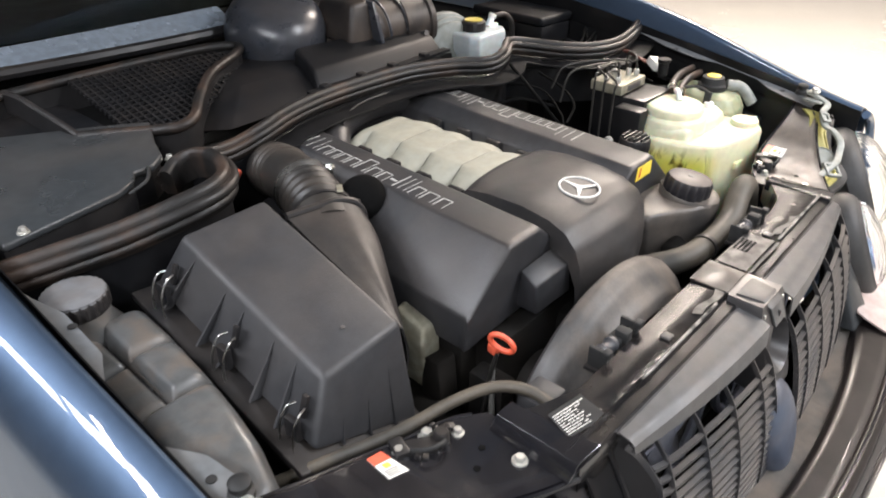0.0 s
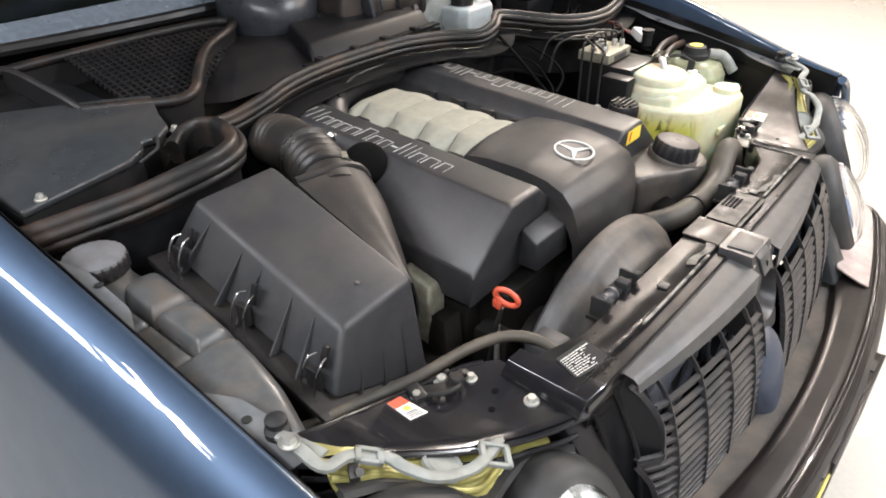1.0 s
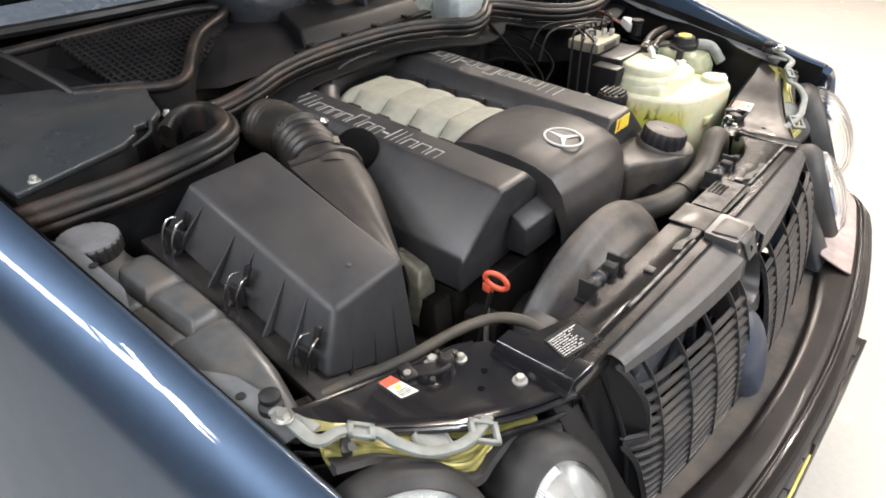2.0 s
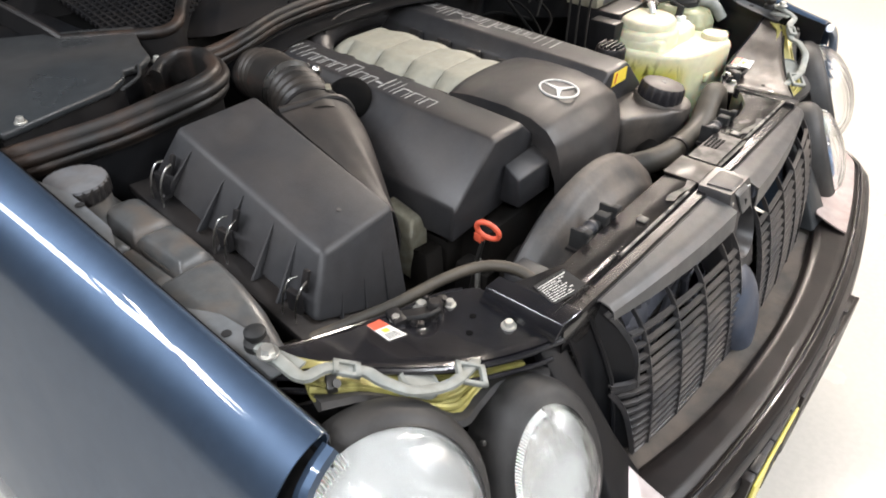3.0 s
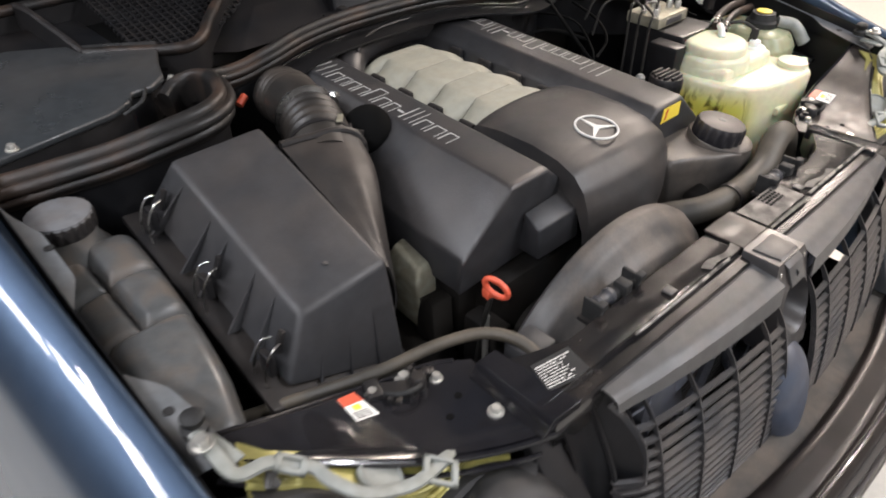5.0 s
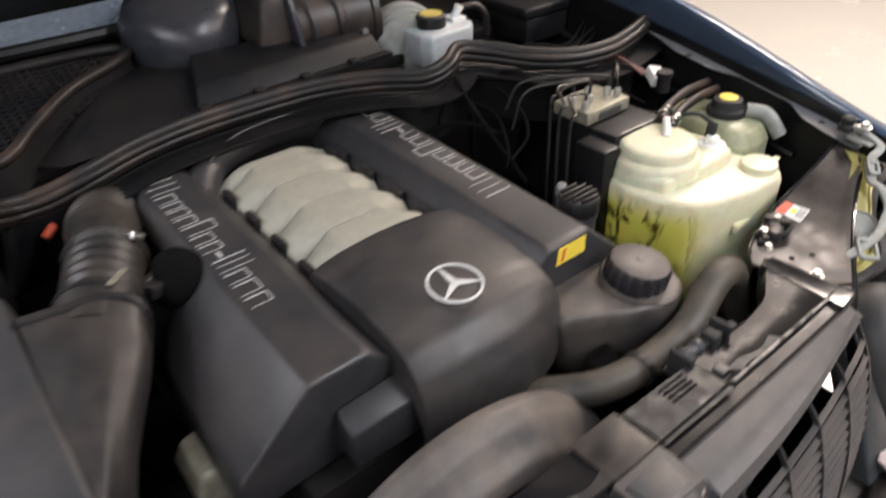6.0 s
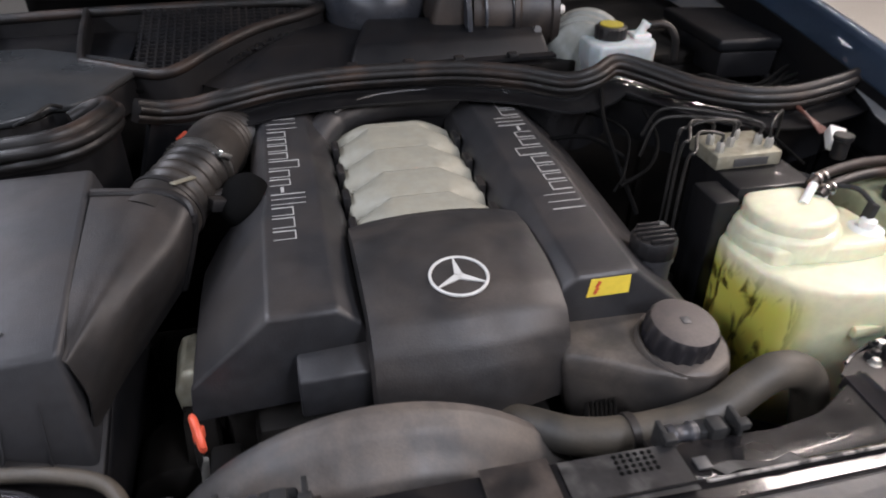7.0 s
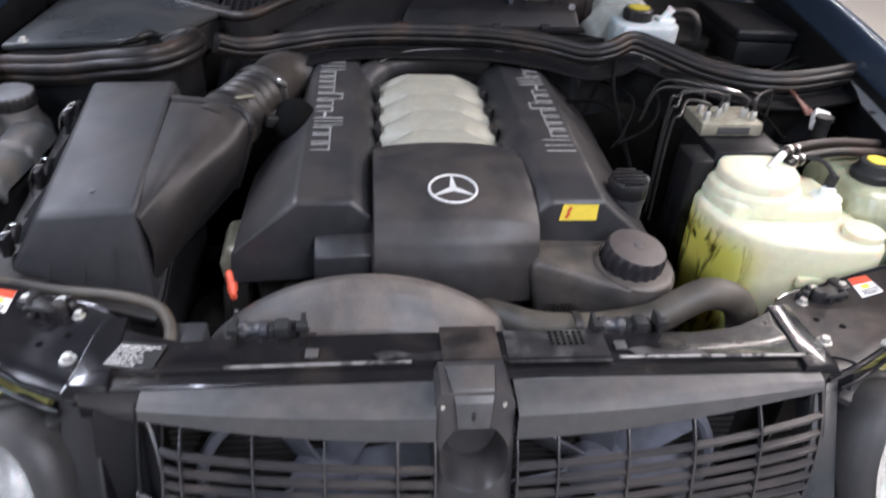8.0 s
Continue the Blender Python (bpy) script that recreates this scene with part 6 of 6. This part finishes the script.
# ---- cowl intake with its mesh ----
def cowl_grid():
    t = thing("cowl_intake", (-0.40, 1.05, 0.95), "black plastic cowl air intake with square mesh", "air intake")
    part("panel", prism([(-0.95, 0.93), (-0.50, 0.93), (-0.40, 0.90), (-0.05, 1.16), (-0.12, 1.26), (-0.95, 1.30)], 0.927, 0.935, 0.002), M_CUP, t)
    def slope(y):
        return 0.938 + 0.20 * (y - 0.93)
    for k in range(22):
        x = -0.455 + k * 0.0163
        y_low = 0.93 if x < -0.36 else 0.93 + 0.75 * (x + 0.36)
        part("mesh_bar", loft([[(x - 0.0023, y, slope(y)), (x + 0.0023, y, slope(y)), (x + 0.0023, y, slope(y) + 0.005), (x - 0.0023, y, slope(y) + 0.005)] for y in (y_low, 1.225)]), M_BLACK, t)
    for k in range(18):
        y = 0.94 + k * 0.0163
        x_hi = -0.36 + (y - 0.93) / 0.75
        part("mesh_bar", loft([[(x, y - 0.0026, slope(y) - 0.001), (x, y + 0.0026, slope(y) - 0.001), (x, y + 0.0026, slope(y) + 0.0045), (x, y - 0.0026, slope(y) + 0.0045)] for x in (-0.462, min(x_hi, -0.105))]), M_BLACK, t)
    part("solid_panel", rbox((-0.90, 1.03, 0.945), (-0.475, 1.25, 0.952), 0.002), M_DUCT, t)
    rim = [(-0.95, 1.22, 0.985), (-0.70, 1.245, 0.992), (-0.40, 1.235, 1.0), (-0.16, 1.205, 1.006), (-0.085, 1.165, 1.006), (-0.115, 1.12, 1.003), (-0.22, 1.06, 0.995), (-0.31, 0.965, 0.985), (-0.36, 0.905, 0.975), (-0.40, 0.895, 0.968), (-0.45, 0.925, 0.966), (-0.50, 0.96, 0.967), (-0.55, 0.99, 0.968)]
    part("rim_seal", sweep(rim, 0.011, 10, 7), M_RUBBER, t)
    part("rim_wall", sweep([(x, y, z - 0.035) for x, y, z in rim[:-1]], 1.0, section=[(-0.004, -0.03), (0.004, -0.03), (0.004, 0.028), (-0.004, 0.028)], res=6), M_BLACK, t)
    part("divider", sweep([(-0.578, 1.245, 1.000), (-0.570, 1.19, 1.000), (-0.564, 1.11, 0.992), (-0.556, 1.03, 0.980), (-0.55, 0.99, 0.969)], 1.0, section=[(-0.006, -0.04), (0.006, -0.04), (0.007, 0.002), (0.003, 0.007), (-0.003, 0.007), (-0.007, 0.002)], res=5), M_BLACK, t)
    return t


cowl_grid()

t = thing("heater_duct", (0.05, 1.0, 0.92), "slate and brown plastic heater duct housing below the windscreen", "duct")
part("slope_panel", loft([[(-0.30, 0.88, 0.935), (0.34, 0.88, 0.94), (0.34, 0.94, 0.93), (-0.34, 0.93, 0.93)], [(-0.20, 0.99, 0.975), (0.34, 0.99, 0.965), (0.34, 1.30, 0.965), (-0.10, 1.2, 0.975)]], 0.006), M_DUCT, t)
part("skirt", loft([[(-0.06, 0.895, 0.945), (0.36, 0.90, 0.945), (0.36, 1.02, 0.955), (-0.02, 1.04, 0.955)], [(-0.04, 0.935, 0.985), (0.35, 0.93, 0.985), (0.35, 1.02, 1.005), (0.0, 1.05, 1.005)]], 0.008, 3), M_DUCT, t)
part("skirt_flange", sweep([(-0.09, 0.89, 0.953), (0.02, 0.885, 0.955), (0.18, 0.885, 0.955), (0.36, 0.890, 0.955)], 1.0, section=[(-0.012, -0.003), (0.012, -0.003), (0.012, 0.003), (-0.012, 0.003)], res=4), M_DUCT, t)
for x in (-0.05, 0.06, 0.16, 0.27):
    part("flange_clip", rbox((x - 0.010, 0.874, 0.955), (x + 0.010, 0.896, 0.966), 0.002), M_BLACK, t)
dome = part("blower_dome", lathe([(0.124, -0.03), (0.126, 0.03), (0.122, 0.060), (0.108, 0.086), (0.082, 0.104), (0.045, 0.113), (0.01, 0.115)], 48, spot(0.050, 1.19, 0.985, 16, -6, 0)), M_DOME, t, "slate blue round blower cover", angle=60)
part("duct_barrel", lathe([(0.079, -0.06), (0.079, 0.02), (0.088, 0.024), (0.088, 0.034), (0.080, 0.04), (0.080, 0.10), (0.086, 0.104), (0.086, 0.118), (0.06, 0.122)], 36, spot(0.285, 1.05, 1.0, 0, 90, -8)), M_BARREL, t, "brown dusted duct barrel")
for dz in (-0.03, 0.03):
    part("barrel_strap", sweep([(0.268 + dz, 1.05 + 0.084 * math.cos(a), 1.0 + 0.084 * math.sin(a)) for a in np.linspace(math.pi * 1.15, 0, 12)], 0.004, 6, 2), M_DOME, t)
part("neck", loft([[(0.125, 0.995, 0.985), (0.205, 0.985, 0.985), (0.205, 1.15, 1.0), (0.125, 1.15, 1.0)], [(0.150, 1.01, 1.085), (0.205, 1.00, 1.09), (0.205, 1.13, 1.09), (0.150, 1.13, 1.085)]], 0.012, 3), M_BARREL, t)
part("seam_flap", loft([[(0.195, 0.955, 0.99), (0.207, 0.955, 0.99), (0.207, 1.13, 1.0), (0.195, 1.13, 1.0)], [(0.195, 0.985, 1.085), (0.207, 0.985, 1.085), (0.207, 1.12, 1.10), (0.195, 1.12, 1.10)]], 0.003), M_DOME, t)
part("latch", merge(rbox((0.325, 0.955, 0.960), (0.355, 0.985, 0.985), 0.004), lathe([(0.008, 0), (0.008, 0.02)], 12, spot(0.34, 0.96, 0.985, 70))), M_LIP, t)
part("spigot", lathe([(0.010, 0), (0.010, 0.035), (0.008, 0.037)], 14, spot(0.40, 1.05, 1.0, 0, 90, 0)), M_WHITE, t)

# ---- windscreen ----
t = thing("windscreen", (0, 1.45, 1.05), "tinted windscreen glass above the cowl", "windscreen")
part("glass", surface(lambda u, v: (lerp(-0.78, 0.78, u), 1.37 + 0.55 * v + 0.10 * (2 * u - 1) ** 2, 1.05 + 0.42 * v), 16, 8, 0.005), M_SCREEN, t)
part("scuttle_strip", surface(lambda u, v: (lerp(-0.92, 0.0, u), lerp(1.285, 1.36, v) + 0.05 * (1 - u) ** 2, lerp(1.022, 1.055, v)), 12, 4, 0.004), M_SCUTTLE, t, "trim strip with a pale blue lamp reflection in its colour")
part("lower_trim", sweep([(x, 1.265 + 0.10 * (x / 0.78) ** 2, 1.018) for x in np.linspace(-0.9, 0.9, 13)], 0.014, 8, 3), M_BLACK, t)
t = thing("dashboard", (0, 1.8, 0.9), "dark brown dashboard behind the windscreen", "dashboard")
part("top", rbox((-0.75, 1.42, 0.93), (0.75, 2.1, 1.03), 0.03, 3), M_DIRTY, t)
part("cabin_back", rbox((-0.85, 2.1, 0.6), (0.85, 2.14, 1.5), 0.01), M_DIRTY, t)

# ---- expansion bottle and cap at the left wing ----
def reservoir_left():
    t = thing("washer_bottle", (-0.715, 0.4, 0.5), "dusty grey-black quilted plastic bottle beside the fender", "bottle")

    def edge_x(y):
        return table([0.15, 0.23, 0.35, 0.46, 0.60], [-0.736, -0.714, -0.697, -0.686, -0.680], y)

    def f(u, v):
        y = lerp(0.165, 0.545, v)
        x = lerp(-0.815, edge_x(y), u)
        d = min(abs(y - 0.452), abs(y - 0.345), 0.550 - y, y - 0.158, 0.016)
        if y > 0.343:
            d = min(d, abs(x + 0.758))
        k = max(0.0, d) / 0.016
        pillow = 0.018 * (1 - (1 - k) ** 2.4)
        edge = 0.032 * u ** 14 + 0.02 * (1 - u) ** 10
        return (x, y, 0.856 + 0.03 * (y - 0.35) + pillow - edge - 1.1 * max(0.0, 0.30 - y) ** 1.7 - 0.010 * (x < -0.758) * (y > 0.343))
    part("body", surface(f, 60, 120, 0.004), M_BOTTLE, t, angle=60)
    part("lower_body", loft([[(-0.80, 0.19, 0.5), (-0.735, 0.19, 0.5), (-0.705, 0.53, 0.5), (-0.80, 0.53, 0.5)], [(-0.80, 0.19, 0.80), (-0.740, 0.19, 0.80), (-0.706, 0.53, 0.83), (-0.80, 0.53, 0.83)]], 0.01), M_BLACK, t)
    part("neck", lathe([(0.060, 0.82), (0.056, 0.858), (0.043, 0.878), (0.040, 0.902)], 40, spot(-0.762, 0.572, 0)), M_BOTTLE, t, angle=60)
    def seam_z(x, y):
        return 0.8555 + 0.03 * (y - 0.35) - 0.010 * (x < -0.758) * (y > 0.343)
    for pts in ([(-0.800, 0.452), (-0.785, 0.452), (-0.763, 0.452)], [(-0.752, 0.452), (-0.728, 0.452), (-0.702, 0.452)], [(-0.752, 0.345), (-0.730, 0.345), (-0.710, 0.345)], [(-0.757, 0.37), (-0.757, 0.41), (-0.757, 0.44)]):
        part("seam_dust", sweep([(x, y, seam_z(x, y)) for x, y in pts], 0.0018, 6, 4), M_LEDGE, t, "line of tan dust in a seam")
    cap = part("cap", lathe([(0.042, 0.896), (0.045, 0.899), (0.045, 0.915), (0.042, 0.920), (0.036, 0.921)], 88, spot(-0.762, 0.572, 0), 22, 0.002, (1, 2)), M_BLACK, t, "black ribbed screw cap", angle=30)
    part("cap_top", lathe([(0.0435, 0.918), (0.0425, 0.922), (0.032, 0.924), (0.006, 0.9245)], 66, spot(-0.762, 0.572, 0), 22, 0.0015, (0, 1)), M_CAP, cap, "grey dusty top of the cap", angle=30)
    return t


reservoir_left()


# ---- small hoses and cables behind the right cover ----
random.seed(11)
CABLES = [[(0.30, 0.80, 0.88), (0.36, 0.72, 0.90), (0.40, 0.62, 0.90), (0.36, 0.53, 0.87), (0.33, 0.50, 0.85)], [(0.34, 0.50, 0.86), (0.40, 0.52, 0.88), (0.44, 0.58, 0.90), (0.45, 0.66, 0.92)],
          [(0.28, 0.70, 0.86), (0.34, 0.64, 0.885), (0.38, 0.56, 0.875)], [(0.42, 0.70, 0.93), (0.52, 0.60, 0.93), (0.60, 0.53, 0.925), (0.63, 0.44, 0.90)], [(0.46, 0.66, 0.95), (0.58, 0.60, 0.94), (0.70, 0.55, 0.91)],
          [(0.38, 0.70, 0.95), (0.36, 0.62, 0.91), (0.38, 0.50, 0.80)]]
for k, line in enumerate(CABLES):
    tt = thing("engine_cable", line[0], "thin black cable behind the engine cover", "cable", "engine cables")
    part("cable", sweep(line, 0.0026 + 0.0008 * (k % 3), 8, 7), M_CUP, tt)
t = thing("tube_fitting", (0.36, 0.42, 0.75), "grey metal tube fitting beside the dipstick tube", "tube")
part("tube", lathe([(0.007, 0.335), (0.007, 0.82), (0.010, 0.823), (0.010, 0.84), (0.006, 0.845)], 16, spot(0.365, 0.40, 0)), M_ALU, t)
t = thing("red_plug", (-0.40, 0.79, 0.90), "small red plastic plug under the seal", "plug")
part("plug", lathe([(0.008, 0), (0.008, 0.02), (0.006, 0.023)], 16, spot(-0.375, 0.775, 0.885, 0, 60, 20)), M_RED, t)
# dark ancillaries low in the gap before the engine
t = thing("drive_pulleys", (-0.1, 0.17, 0.5), "dark engine pulleys and belt below the cover", "pulley")
for x, z, r in ((-0.2, 0.62, 0.06), (-0.05, 0.55, 0.08), (0.12, 0.62, 0.06), (-0.32, 0.58, 0.05)):
    part("pulley", lathe([(r * 0.4, 0), (r, 0.002), (r, 0.02), (r * 0.6, 0.024)], 28, spot(x, 0.19, z, 90)), M_DIRTY, t)
t = thing("alternator", (-0.36, 0.27, 0.45), "dark dirty alternator with metal fittings", "alternator")
part("case", lathe([(0.06, 0), (0.065, 0.01), (0.065, 0.10), (0.05, 0.11)], 32, spot(-0.385, 0.35, 0.58, 90)), M_DIRTY, t)
part("bracket", rbox((-0.33, 0.16, 0.60), (-0.29, 0.23, 0.70), 0.006), M_DIRTY, t)
part("rod", sweep([(-0.345, 0.165, 0.60), (-0.335, 0.175, 0.68), (-0.33, 0.18, 0.73)], 0.005, 8), M_ZINC, t)


# ---- raised bonnet over the bay ----
t = thing("bonnet", (0, 1.08, 1.08), "dark blue painted bonnet raised open on its hinges", "bonnet")
BON = Matrix.Translation((0, 1.42, 1.16)) @ Matrix.Rotation(radians(-52), 4, "X")


def bonnet_skin(u, v):
    c = 2 * u - 1
    w = lerp(0.80, 0.70, v ** 2)
    return BON @ Vector((c * w, -1.15 * v + 0.06 * c * c * v, 0.03 * (1 - c * c)))


part("skin", surface(bonnet_skin, 24, 20, 0.004), M_PAINT, t, angle=60)
for s in (-1, 1):
    part("hinge", sweep([(s * 0.74, 1.45, 0.95), (s * 0.74, 1.43, 1.08), (s * 0.74, 1.38, 1.20)], 0.012, 8), M_BLACK, t)
part("insulation_pad", surface(lambda u, v: BON @ Vector((lerp(-0.62, 0.62, u), -0.10 - 0.92 * v, -0.020 + 0.02 * (1 - (2 * u - 1) ** 2))), 16, 12, 0.008), M_PAD, t, "grey felt insulation pad")
